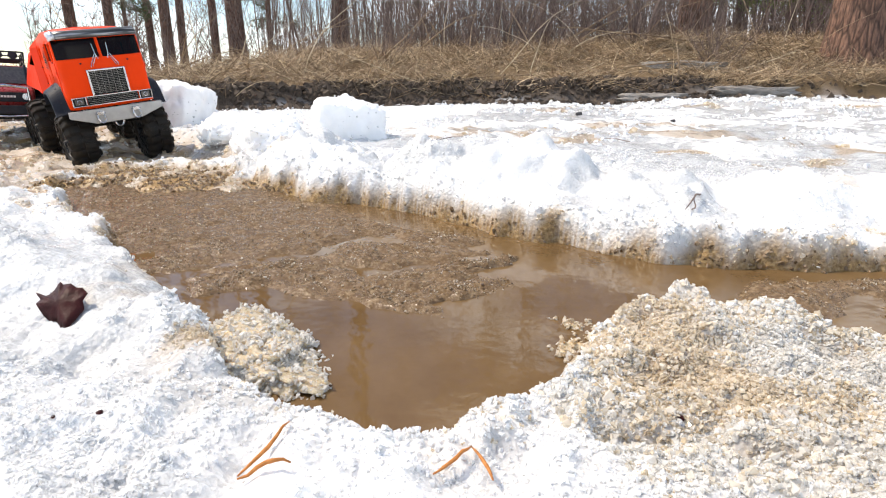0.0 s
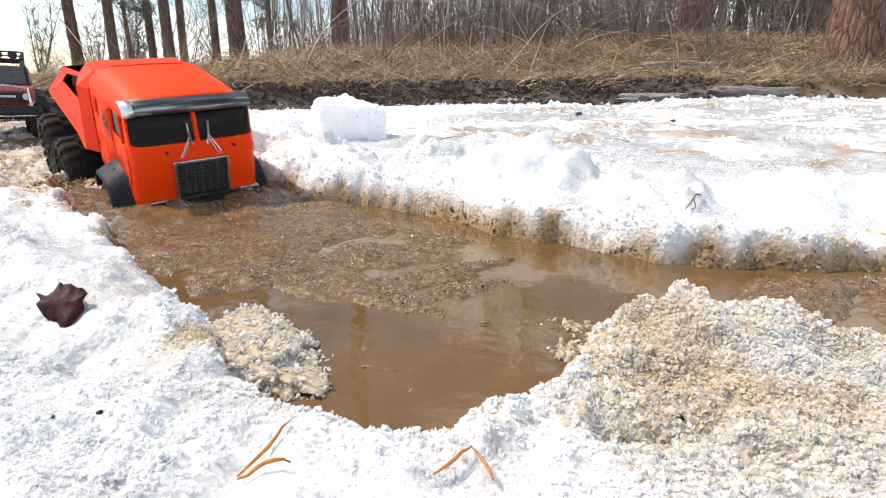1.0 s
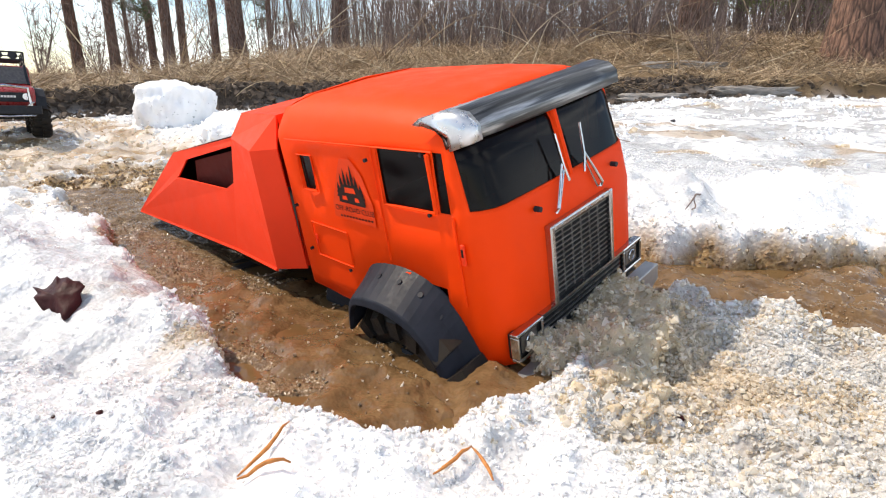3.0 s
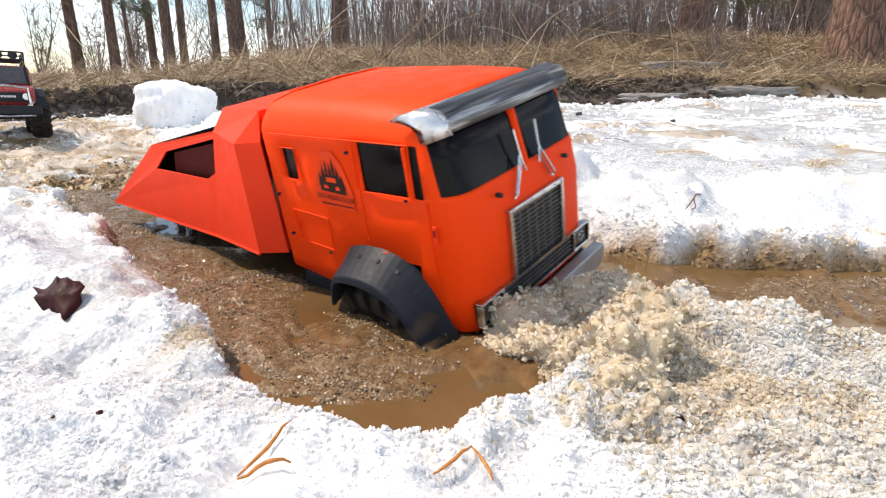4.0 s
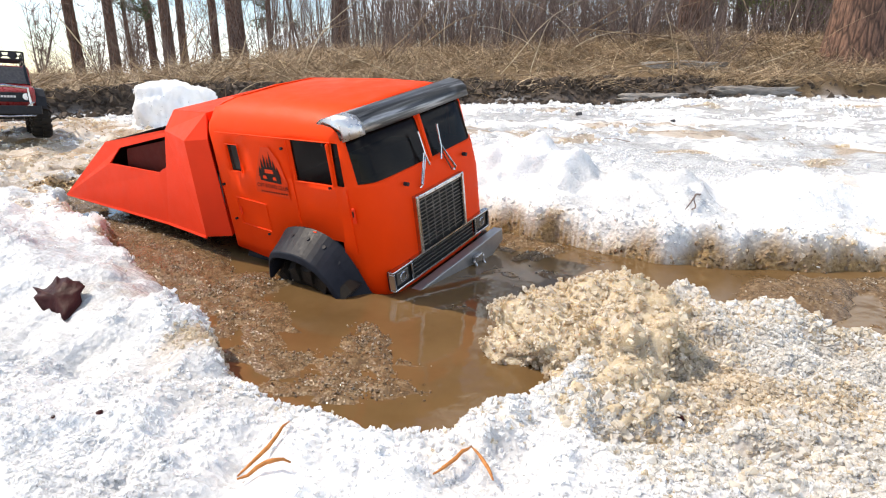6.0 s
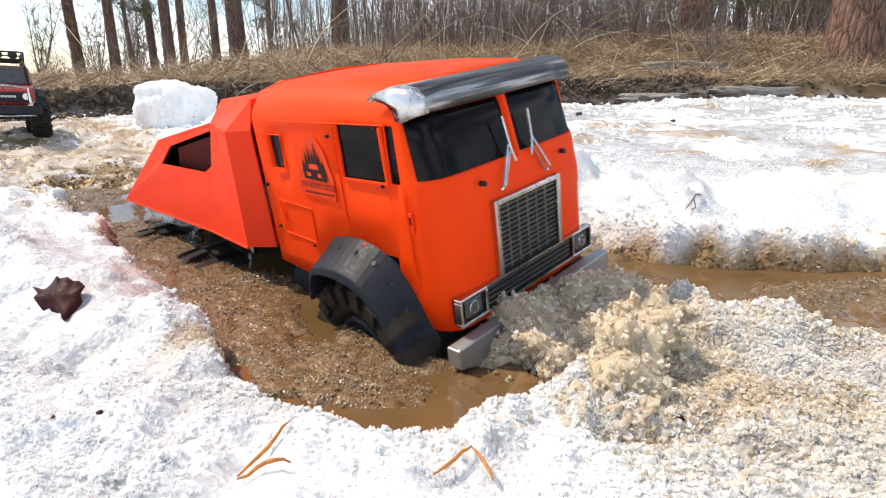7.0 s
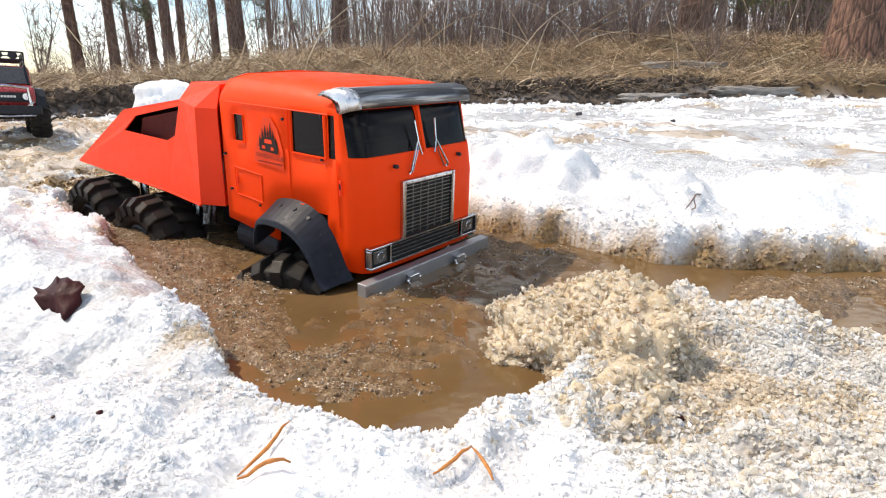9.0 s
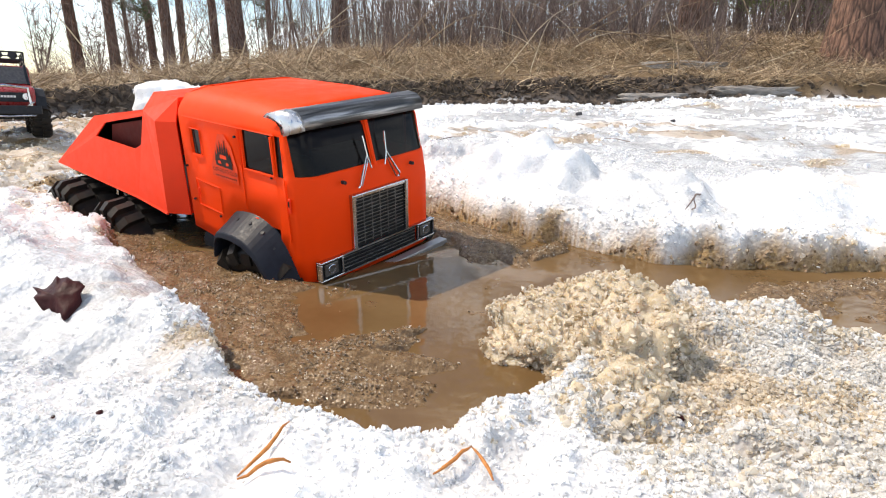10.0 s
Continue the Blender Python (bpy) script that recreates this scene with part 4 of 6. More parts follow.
def nuggets(rng, pos, size, jag=0.35, long=1.6):
    """Irregular angular grains: jittered solids, turned at random, at pos."""
    n = len(pos)
    v = ICO_V[None] + 1.25 * jag * rng.uniform(-1, 1, (n, len(ICO_V), 3))
    v = v * (size[:, None] * rng.uniform(1 / long, long, (n, 3)))[:, None, :]
    v = np.einsum("nij,nkj->nki", random_turns(rng, n), v) + pos[:, None, :]
    f = ICO_F[None] + (np.arange(n) * len(ICO_V))[:, None, None]
    return v.reshape(-1, 3), f.reshape(-1, 3)


M_SHARD = make_crystal("clear_amber_ice", (0.76, 0.68, 0.55), (0.96, 0.93, 0.88), 0.05, soft=0.3, clear=0.5)


def build_grains():
    rng = np.random.default_rng(5)
    n = 110000
    y = 0.17 * (1.45 / 0.17) ** rng.uniform(0, 1, n)
    x = rng.uniform(-0.95, 0.95, n) * np.clip(y * 0.95, 0.2, 0.95)
    z, sd, mud, ice, dirt, turf = ground(x, y)
    patch = fbm(x, y, 11, 3, 301)
    keep = (z > WATER_Z - 0.004) & ((ice < 0.75) | (x > 0.06)) & (rng.uniform(0, 1, n) < np.clip(0.25 + 1.6 * patch + 0.5 * sstep(0.08, 0.0, sd) + 0.8 * mud, 0.05, 1))
    x, y, z, sd, mud = x[keep], y[keep], z[keep], sd[keep], mud[keep]
    size = (0.0006 + 0.0011 * rng.uniform(0, 1, len(x)) ** 2) * (1 + 0.7 * sstep(0.06, 0.0, sd)) * (0.7 + 0.6 * y)
    mound = hump(x, y, .24, .38, .16, .12)
    size = size * (1 + 0.5 * hump(x, y, .30, .36, .20, .14))
    pos = np.stack([x, y, z + size * rng.uniform(-0.6, 0.4, len(x))], -1)
    u = rng.uniform(0, 1, len(x))
    tan = (mud > 0.16 + 0.35 * u)
    brown = (mud > 0.72 + 0.25 * u)
    for sel, nm, m, lab in ((~tan & ~brown, "snow_grains", M_CRYSTAL, "coarse glittering grains of old melting snow"),
                            (tan & ~brown, "tan_ice_grains", M_TAN, "tan stained wet ice grains"), (brown, "brown_ice_grains", M_BROWN, "brown mud-soaked ice grains")):
        v, f = nuggets(rng, pos[sel], size[sel])
        stuff_mesh(nm, v, f, m, lab, "ice grains")
    m = 52000                                       # the mound: packed broken crystals, tan by the water, grey behind
    gx, gy = rng.normal(.27, .17, m), rng.normal(.345, .085, m)
    gz, gsd = ground(gx, gy)[:2]
    on = (gz > WATER_Z - .004) & (gx > .07 + .5 * np.clip(.31 - gy, 0, 1)) & (gy > .2) & (gx < .62)
    gx, gy, gz = gx[on], gy[on], gz[on]
    gsize = .0006 + .0012 * rng.uniform(0, 1, len(gx)) ** 2
    gpos = np.stack([gx, gy, gz + gsize * rng.uniform(-.2, 1.1, len(gx))], -1)
    warm = gx + rng.normal(0, .05, len(gx)) + .35 * fbm(gx, gy, 12, 3, 303) < .17
    for sel, nm, m_, lab in ((warm, "amber_ice_crystals", M_TAN, "packed amber stained ice crystals of the mound"), (~warm, "grey_ice_crystals", M_GREY, "packed grey translucent ice crystals of the mound")):
        v, f = nuggets(rng, gpos[sel], gsize[sel], .35, 1.5)
        stuff_mesh(nm, v, f, m_, lab, "ice crystals")
    big = rng.choice(np.where((hump(x, y, .30, .35, .22, .14) > .3) & (x > .06))[0], 1200)
    v, f = nuggets(rng, pos[big], .0008 + .0020 * rng.uniform(0, 1, len(big)) ** 2, .4, 1.7)
    stuff_mesh("ice_shards", v, f, M_SHARD, "clear amber ice shards on the stained mound", "ice shards")


def build_ice_crumbs():
    """Loose snow crumbs strewn over the ice sheet and the rut behind."""
    rng = np.random.default_rng(6)
    n = 26000
    y = rng.uniform(1.0, 3.7, n)
    x = rng.uniform(-.85, 1.0, n) * y
    z, sd, mud, ice, dirt, turf = ground(x, y)
    keep = (dirt < 0.2) & (sd > 0.03) & (rng.uniform(0, 1, n) < np.clip(.15 + 1.5 * fbm(x, y, 3.5, 4, 311) + .5 * sstep(2.8, 3.5, y) + .6 * (x < -.4), .03, 1))
    x, y, z, mud = x[keep], y[keep], z[keep], mud[keep]
    size = (.0018 + .006 * rng.uniform(0, 1, len(x)) ** 3) * (.6 + .3 * y)
    pos = np.stack([x, y, z], -1)
    tan = mud > .25 + .5 * rng.uniform(0, 1, len(x))
    for sel, nm, m, lab in ((~tan, "snow_crumbs", M_CRYSTAL, "loose white snow crumbs strewn over the ice"), (tan, "dirty_snow_crumbs", M_TAN, "tan stained snow crumbs in the rut")):
        v, f = nuggets(rng, pos[sel], size[sel])
        stuff_mesh(nm, v, f, m, lab, "snow crumbs")


build_grains()
build_ice_crumbs()


def lumpy(name, rx, ry, rz, seed, material, res=26, rough=0.25, flat_base=True, boxy=0.0):
    """A lump of packed snow or slush: a closed knobbly mound."""
    bm = bmesh.new()
    bmesh.ops.create_icosphere(bm, subdivisions=5 if res > 20 else 4, radius=1)
    off = Vector((seed * 3.1, seed * 1.7, seed * 0.9))
    for v in bm.verts:
        d = v.co.normalized()
        k = 1 + rough * (noise.fractal(d * 1.6 + off, 0.9, 2.1, 3) + 0.45 * noise.fractal(d * 6 + off, 0.8, 2.1, 3)) + 0.05 * noise.noise(d * 24 + off)
        k *= (1 / max(abs(d.x), abs(d.y), abs(d.z))) ** boxy
        z = d.z if d.z > 0 or not flat_base else d.z * 0.35
        v.co = Vector((d.x * rx * k, d.y * ry * k, z * rz * k))
    return finish(name, bm, material, smooth=True)


def crust(rng, ob, n, lo, hi, material, name, label=""):
    """Angular grains frozen onto a lump, as one part of it."""
    me = ob.data
    idx = rng.choice(len(me.vertices), n)
    pos = np.array([me.vertices[i].co[:] for i in idx]) + rng.normal(0, hi * .7, (n, 3))
    v, f = nuggets(rng, pos, rng.uniform(lo, hi, n))
    o = stuff_mesh(name, v, f, material, label or "frozen grains on the lump", "")
    o.parent = ob
    return o


def build_blocks():
    rng = np.random.default_rng(9)
    for x, y, rx, ry, rz, seed, tilt in ((-1.02, 2.28, .140, .11, .155, 2, 10), (-.285, 1.76, .105, .085, .125, 5, -8), (-.62, 1.72, .10, .09, .07, 7, 0), (-.44, 1.50, .10, .085, .075, 8, 12),
                                         (.02, 1.30, .07, .06, .035, 11, 0), (-.62, 3.2, .06, .05, .05, 12, 0)):
        ob = lumpy("snow_block", rx, ry, rz, seed, M_SNOWBLOCK, rough=0.13, boxy=0.75 if rz > .1 else 0.2)
        z = float(ground(np.array([x]), np.array([y]))[0][0])
        ob.matrix_basis = pose(x, y, z - 0.01, tilt * .4, tilt * .5, seed * 40)
        tagged(ob, "lump of packed white snow lying on the ice", "snow block", "snow blocks on the ice")
        crust(rng, ob, 420, .0012, .0034, M_CRYSTAL, "grain_crust")


build_blocks()


# ---- floating slush, heaps and waves, pushed about by the truck ----
def raft_mesh(name, rx, ry, h, seed, material, skirt=0.012, nr=16, na=46, choppy=0.0):
    """A flat raft of slush, thicker in the middle, its rim dipping under the water."""
    bm = bmesh.new()
    rings = []
    for i in range(nr + 1):
        r = i / nr
        ring = []
        for k in range(na):
            a = k * math.tau / na
            d = Vector((math.cos(a), math.sin(a), 0))
            rim = 1 + 0.45 * noise.fractal(d * 1.3 + Vector((seed, 2 * seed, 0)), 0.9, 2, 4)
            x, y = rx * r * rim * d.x, ry * r * rim * d.y
            p = Vector((x * 38 + seed * 7, y * 38, seed))
            bumps = noise.fractal(p, 0.85, 2.1, 4)
            if choppy:                                # crests and troughs of stirred water
                bumps = 0.5 * bumps + choppy * (0.6 - 1.6 * abs(noise.noise(p * 0.55)) + 0.4 * noise.noise(p * 1.6))
            z = h * (1 - r ** 3) * (0.75 + 0.55 * bumps) - skirt * r ** 5 - 0.002
            ring.append(bm.verts.new((x, y, z)) if i else None)
        rings.append(ring)
    c = bm.verts.new((0, 0, h * 0.7))
    for k in range(na):
        bm.faces.new((c, rings[1][k], rings[1][(k + 1) % na]))
        for i in range(1, nr):
            bm.faces.new((rings[i][k], rings[i + 1][k], rings[i + 1][(k + 1) % na], rings[i][(k + 1) % na]))
    base = bm.verts.new((0, 0, -0.012 - skirt))
    for k in range(na):
        bm.faces.new((rings[nr][(k + 1) % na], rings[nr][k], base))
    return finish(name, bm, material, smooth=True)


RAFTS = []


def build_rafts():
    rng = np.random.default_rng(21)
    spots = [(-.04, .70, .10, .06), (-.14, .60, .10, .05), (.02, .57, .09, .03), (.0, .76, .07, .04), (-.24, .92, .11, .08), (-.50, 1.14, .12, .10), (-.60, 1.24, .13, .09), (-.42, 1.06, .12, .10), (-.34, .96, .12, .10), (-.50, .98, .11, .08), (-.28, .86, .12, .09), (-.40, .84, .10, .08), (-.20, .77, .11, .08),
             (-.30, .72, .10, .07), (-.13, .83, .08, .05), (-.19, .64, .09, .05), (-.10, .69, .07, .045), (-.03, .61, .10, .035), (-.06, .55, .07, .025), (.05, .66, .05, .02), (-.23, .60, .07, .04),
             (.36, .545, .09, .05), (.50, .50, .10, .07), (.64, .50, .10, .07), (.46, .58, .09, .03), (-.36, 1.12, .09, .07), (-.66, 1.16, .10, .08),
             (-.60, 1.00, .10, .09), (-.53, .90, .09, .08), (-.68, 1.08, .09, .08), (-.45, .80, .08, .06), (-.38, .76, .08, .06), (-.33, .66, .07, .05)]
    for i, (x, y, rx, ry) in enumerate(spots):
        ob = raft_mesh("slush_raft", rx * 1.2, ry * 1.2, 0.0080 + 0.003 * rng.uniform(), i + 1, M_SLUSH)
        tagged(ob, "raft of brown granular slush floating on the puddle", "slush", "slush floating on the puddle")
        crust(rng, ob, 600, .0004, .0010, M_BROWN, "slush_crust", "wet brown ice grains")
        crust(rng, ob, 60, .0005, .0011, M_TAN, "ice_crust", "clear glinting ice bits")
        RAFTS.append([ob, x, y, float(rng.uniform(-60, 60)), max(rx, ry)])


build_rafts()


def heap(name, rx, ry, rz, seed, n, label, lo=.0008, hi=.0020, m=None, crust_m=None):
    rng = np.random.default_rng(100 + seed)
    ob = lumpy(name, rx, ry, rz, seed, m or M_TANSLUSH, rough=0.42)
    crust(rng, ob, n, lo, hi, crust_m or M_TAN, "ice_crust", "tan angular ice grains")
    if m is None:
        idx = rng.choice(len(ob.data.vertices), 500)
        v, f = nuggets(rng, np.array([ob.data.vertices[i].co[:] for i in idx]), .0009 + .0022 * rng.uniform(0, 1, 500) ** 2, .4, 1.7)
        stuff_mesh("shard_crust", v, f, M_SHARD, "larger clear ice shards", "").parent = ob
    return tagged(ob, label, "slush heap")


M_TANSLUSH = simple("tan_granular_slush", (0.56, 0.46, 0.325), 0.28, var=0.28, scale=60, bump_s=0.7, bump_scale=160, bump_d=0.004)
TS = M_TANSLUSH.node_tree.nodes["Principled BSDF"].inputs
TS["Subsurface Weight"].default_value, TS["Subsurface Scale"].default_value = 0.7, 0.012
TS["Subsurface Radius"].default_value = (1.0, 0.8, 0.55)
HEAP = heap("slush_mound", .078, .085, .062, 3, 15000, "heap of tan granular slush pushed up by the bumper")
HEAP_B = heap("slush_mound", .05, .045, .035, 4, 900, "small heap of tan granular slush beside the puddle")
part("twig", tube_bm([(-.030, -.030, .050), (-.012, -.022, .061), (.012, -.016, .064), (.022, -.018, .060)], [.0005, .0011, .0010, .0004], 5), M_TWIG, HEAP, "dark twig frozen in the slush")
BANKLUMP = heap("slush_shelf", .070, .050, .019, 6, 5000, "wet shelf of stained slush along the rim", crust_m=M_GREY)

WAVES = []
# swells of the open puddle ahead: place, and how late the stir reaches them
SWELLS = [(-.06, .52, 0), (.07, .56, .1), (-.03, .42, .2), (.20, .60, .2), (.12, .50, .2), (.42, .52, .4), (-.20, .56, 0)]


def build_waves():
    """Low churned swells of muddy water that travel ahead of and beside the truck."""
    rng = np.random.default_rng(31)
    for i in range(7 + len(SWELLS)):
        ob = raft_mesh("wave", .17, .115, 0.015, 40 + i, M_SLUSHWATER, 0.04, 34, 92, 0.9)
        tagged(ob, "churned swell of muddy brown water with slush", "wave", "swells on the puddle")
        crust(rng, ob, 260, .0005, .0013, M_BROWN, "slush_crust", "wet brown ice grains")
        crust(rng, ob, 110, .0005, .0014, M_TAN, "ice_crust", "clear glinting ice bits")
        WAVES.append(ob)


def make_churn():
    m, nt, b = mat("churned_muddy_water")
    n = tex(nt, "noise", 60, 5).outputs[0]
    nt.links.new(ramp(nt, n, [(0.3, (0.095, 0.052, 0.022)), (0.7, (0.19, 0.115, 0.055))]), b.inputs["Base Color"])
    b.inputs["Roughness"].default_value = 0.05
    b.inputs["IOR"].default_value = 1.333
    p = bump(nt, b, tex(nt, "noise", 55, 3).outputs[0], 0.5, 0.008)
    bump(nt, b, tex(nt, "noise", 170, 3).outputs[0], 0.25, 0.002, p)
    return m


M_SLUSHWATER = make_churn()
build_waves()


# ---- the grass bank ----
def blades(rng, base, length, width, lay, material, name, label, category, segs=3):
    """Thin bent blades; lay: how flat they lie."""
    n = len(base)
    az = rng.uniform(0, math.tau, n)
    el0 = (1 - lay) * rng.uniform(0.5, 1.5, n) + lay * rng.uniform(-0.05, 0.7, n)
    curl = rng.uniform(-0.2, 1.2, n)
    pts = [base]
    for k in range(segs):
        el = el0 - curl * (k / segs)
        step = np.stack([np.cos(az) * np.cos(el), np.sin(az) * np.cos(el), np.sin(el)], -1) * (length / segs)[:, None]
        pts.append(pts[-1] + step)
    sidev = np.stack([-np.sin(az), np.cos(az), np.zeros(n)], -1)
    turn = rng.uniform(-1, 1, n)[:, None]
    sidev = sidev * np.sqrt(1 - turn ** 2) + np.array([0, 0, 1.0]) * turn
    V, F = [], []
    for k, p in enumerate(pts):
        w = (width * (1 - 0.75 * k / segs))[:, None] / 2
        V += [p - sidev * w, p + sidev * w]
    V = np.stack(V, 1)
    m = V.shape[1]
    off = (np.arange(n) * m)[:, None]
    for k in range(segs):
        F.append(np.stack([2 * k, 2 * k + 1, 2 * k + 3, 2 * k + 2], -1)[None] + off)
    return stuff_mesh(name, V.reshape(-1, 3), np.concatenate(F).reshape(-1, 4), material, label, category)


def bank_points(rng, n, s0, s1, x0=-4.5, x1=5.5, power=1.0):
    x = rng.uniform(x0, x1, n)
    s = s0 + (s1 - s0) * rng.uniform(0, 1, n) ** power
    y = 3.75 + np.where(x < 0, 0.62 * x, 0.03 * x) + s / np.where(x < 0, 0.85, 1.0)
    z, sd, mud, ice, dirt, turf = ground(x, y)
    return np.stack([x, y, z], -1), turf


def build_bank():
    rng = np.random.default_rng(77)
    p, turf = bank_points(rng, 78000, 0.08, 3.2, power=1.4)
    keep = (rng.uniform(0, 1, len(p)) < 0.25 + turf) & (fbm(p[:, 0], p[:, 1], 3.0, 3, 401) > -0.22)
    p = p[keep]
    n = len(p)
    blades(rng, p - [0, 0, .005], rng.uniform(.06, .30, n), rng.uniform(.0018, .0062, n), 0.80, M_STRAW, "dry_grass", "matted dry yellow-brown grass on the bank", "dry grass")
    p, _ = bank_points(rng, 14000, 2.2, 11, -9, 10)
    n = len(p)
    blades(rng, p - [0, 0, .01], rng.uniform(.12, .42, n), rng.uniform(.002, .006, n), 0.5, M_STRAW, "tall_dry_grass", "tall dry weeds under the trees", "dry grass")
    p, _ = bank_points(rng, 20000, -0.12, 0.34, -4.5, 4)
    p = p[rng.uniform(0, 1, len(p)) > .9 * sstep(1.4, 2.0, p[:, 0])]
    size = .003 + .019 * rng.uniform(0, 1, len(p)) ** 3
    v, f = nuggets(rng, p, size, 0.3, 1.5)
    stuff_mesh("soil_clods", v, f, M_CLOD, "dark wet clods of soil along the cut bank", "soil")
    # dead leaves and litter
    p, _ = bank_points(rng, 5000, 0.2, 3.0)
    size = rng.uniform(.002, .007, len(p))
    v, f = nuggets(rng, p + [0, 0, .012], size, 0.3, 2.6)
    stuff_mesh("leaf_litter", v, f, M_STRAW, "dead leaf litter in the grass", "leaf litter")
    # stems lying across the bank
    for x, s, length, az, el, r in ((-.10, .35, .75, 8, 6, .007), (1.0, .75, .9, 2, 1, .008), (1.25, .5, .55, -3, 2, .007), (2.2, 1.1, 1.3, 176, 6, .008), (-.5, .9, .8, 40, 35, .006), (.2, 1.2, .6, 70, 40, .005), (1.55, .16, .24, 90, 75, .007),
                                    (2.9, 1.0, .9, 178, 4, .007), (-1.6, .6, .5, 20, 20, .005), (.75, .4, .6, 185, 5, .006), (1.9, .6, .5, 120, 50, .005), (2.45, .9, .7, 80, 60, .005), (1.0, 1.8, 1.9, 15, 32, .010), (1.2, 2.0, 1.6, 25, 38, .008), (-.2, 1.5, .9, 50, 30, .008)):
        y = 3.75 + (0.62 if x < 0 else 0.03) * x + s
        z = float(ground(np.array([x]), np.array([y]))[0][0])
        pts, a, e = [Vector((x, y, z + .02))], radians(az), radians(el)
        for k in range(7):
            a += rng.uniform(-.12, .12)
            e += rng.uniform(-.12, .08)
            pts.append(pts[-1] + Vector((math.cos(a) * math.cos(e), math.sin(a) * math.cos(e), math.sin(e))) * length / 7)
        ob = finish("dry_stem", tube_bm(pts, [r * (1 - .08 * k) for k in range(8)], 6), M_STRAW, smooth=True)
        tagged(ob, "pale broken dry stem lying across the grass bank", "dry stem", "dry stems on the bank")
    # thin pale stems: some lying, some standing bent in the grass
    for k in range(90):
        x = rng.uniform(-2.2, 3.6)
        sb = rng.uniform(.25, 2.2)
        y = 3.75 + (0.62 if x < 0 else 0.03) * x + sb
        z = float(ground(np.array([x]), np.array([y]))[0][0])
        up = k % 2
        pts, a, e = [Vector((x, y, z))], rng.uniform(0, math.tau), rng.uniform(.7, 1.5) if up else rng.uniform(.0, .25)
        length = rng.uniform(.35, 1.0) if up else rng.uniform(.3, .8)
        for q in range(6):
            a += rng.uniform(-.15, .15)
            e += rng.uniform(-.22, .06) if up else rng.uniform(-.06, .06)
            pts.append(pts[-1] + Vector((math.cos(a) * math.cos(e), math.sin(a) * math.cos(e), math.sin(e))) * length / 6)
        r = rng.uniform(.0018, .0042)
        ob = finish("dry_stem", tube_bm(pts, [r * (1 - .12 * q) for q in range(7)], 5), M_STRAW if k % 3 else M_PALE, smooth=True)
        tagged(ob, "thin bent dry stem standing in the grass" if up else "thin dry straw lying across the grass", "dry stem", "dry stems on the bank")
    # low ice ledges left at the foot of the bank
    for x, s, rx, ry in ((1.35, .02, .22, .06), (2.0, .03, .25, .06), (1.75, .62, .30, .06)):
        y = 3.75 + .03 * x + s
        ob = lumpy("ice_ledge", rx, ry, .045, x, M_DIRTYICE, rough=.30, boxy=.6)
        ob.matrix_basis = pose(x, y, float(ground(np.array([x]), np.array([y]))[0][0]) - .005)
        tagged(ob, "dirty grey ledge of old ice on the bank", "ice ledge", "ice ledges on the bank")


M_DIRTYICE = simple("dirty_grey_ice", (0.36, 0.33, 0.30), 0.5, var=0.5, scale=14, bump_s=0.6, bump_scale=60, bump_d=0.01)
build_bank()


# ---- trees ----
def limb(bm, rng, p, d, r, length, segs, wander, sides=5):
    pts, rs = [Vector(p)], [r]
    d = Vector(d).normalized()
    for k in range(segs):
        d = (d + Vector(rng.normal(0, wander, 3))).normalized()
        pts.append(pts[-1] + d * length / segs)
        rs.append(r * (1 - .85 * (k + 1) / segs))
    tube_bm(pts, rs, sides, bm)
    return pts, d


def needle_tufts(rng, centres, spread, n, lo, hi):
    """Tufts of needles round the ends of twigs."""
    c = np.repeat(np.asarray(centres), n, 0)
    base = c + rng.normal(0, spread, c.shape)
    m = len(base)
    d = rng.normal(size=(m, 3))
    d /= np.linalg.norm(d, axis=1, keepdims=True)
    s = np.cross(d, rng.normal(size=(m, 3)))
    s /= np.linalg.norm(s, axis=1, keepdims=True)
    L = rng.uniform(lo, hi, m)[:, None]
    V = np.stack([base - s * L * .10, base + s * L * .10, base + d * L], 1)
    return V.reshape(-1, 3), np.arange(m * 3).reshape(m, 3)


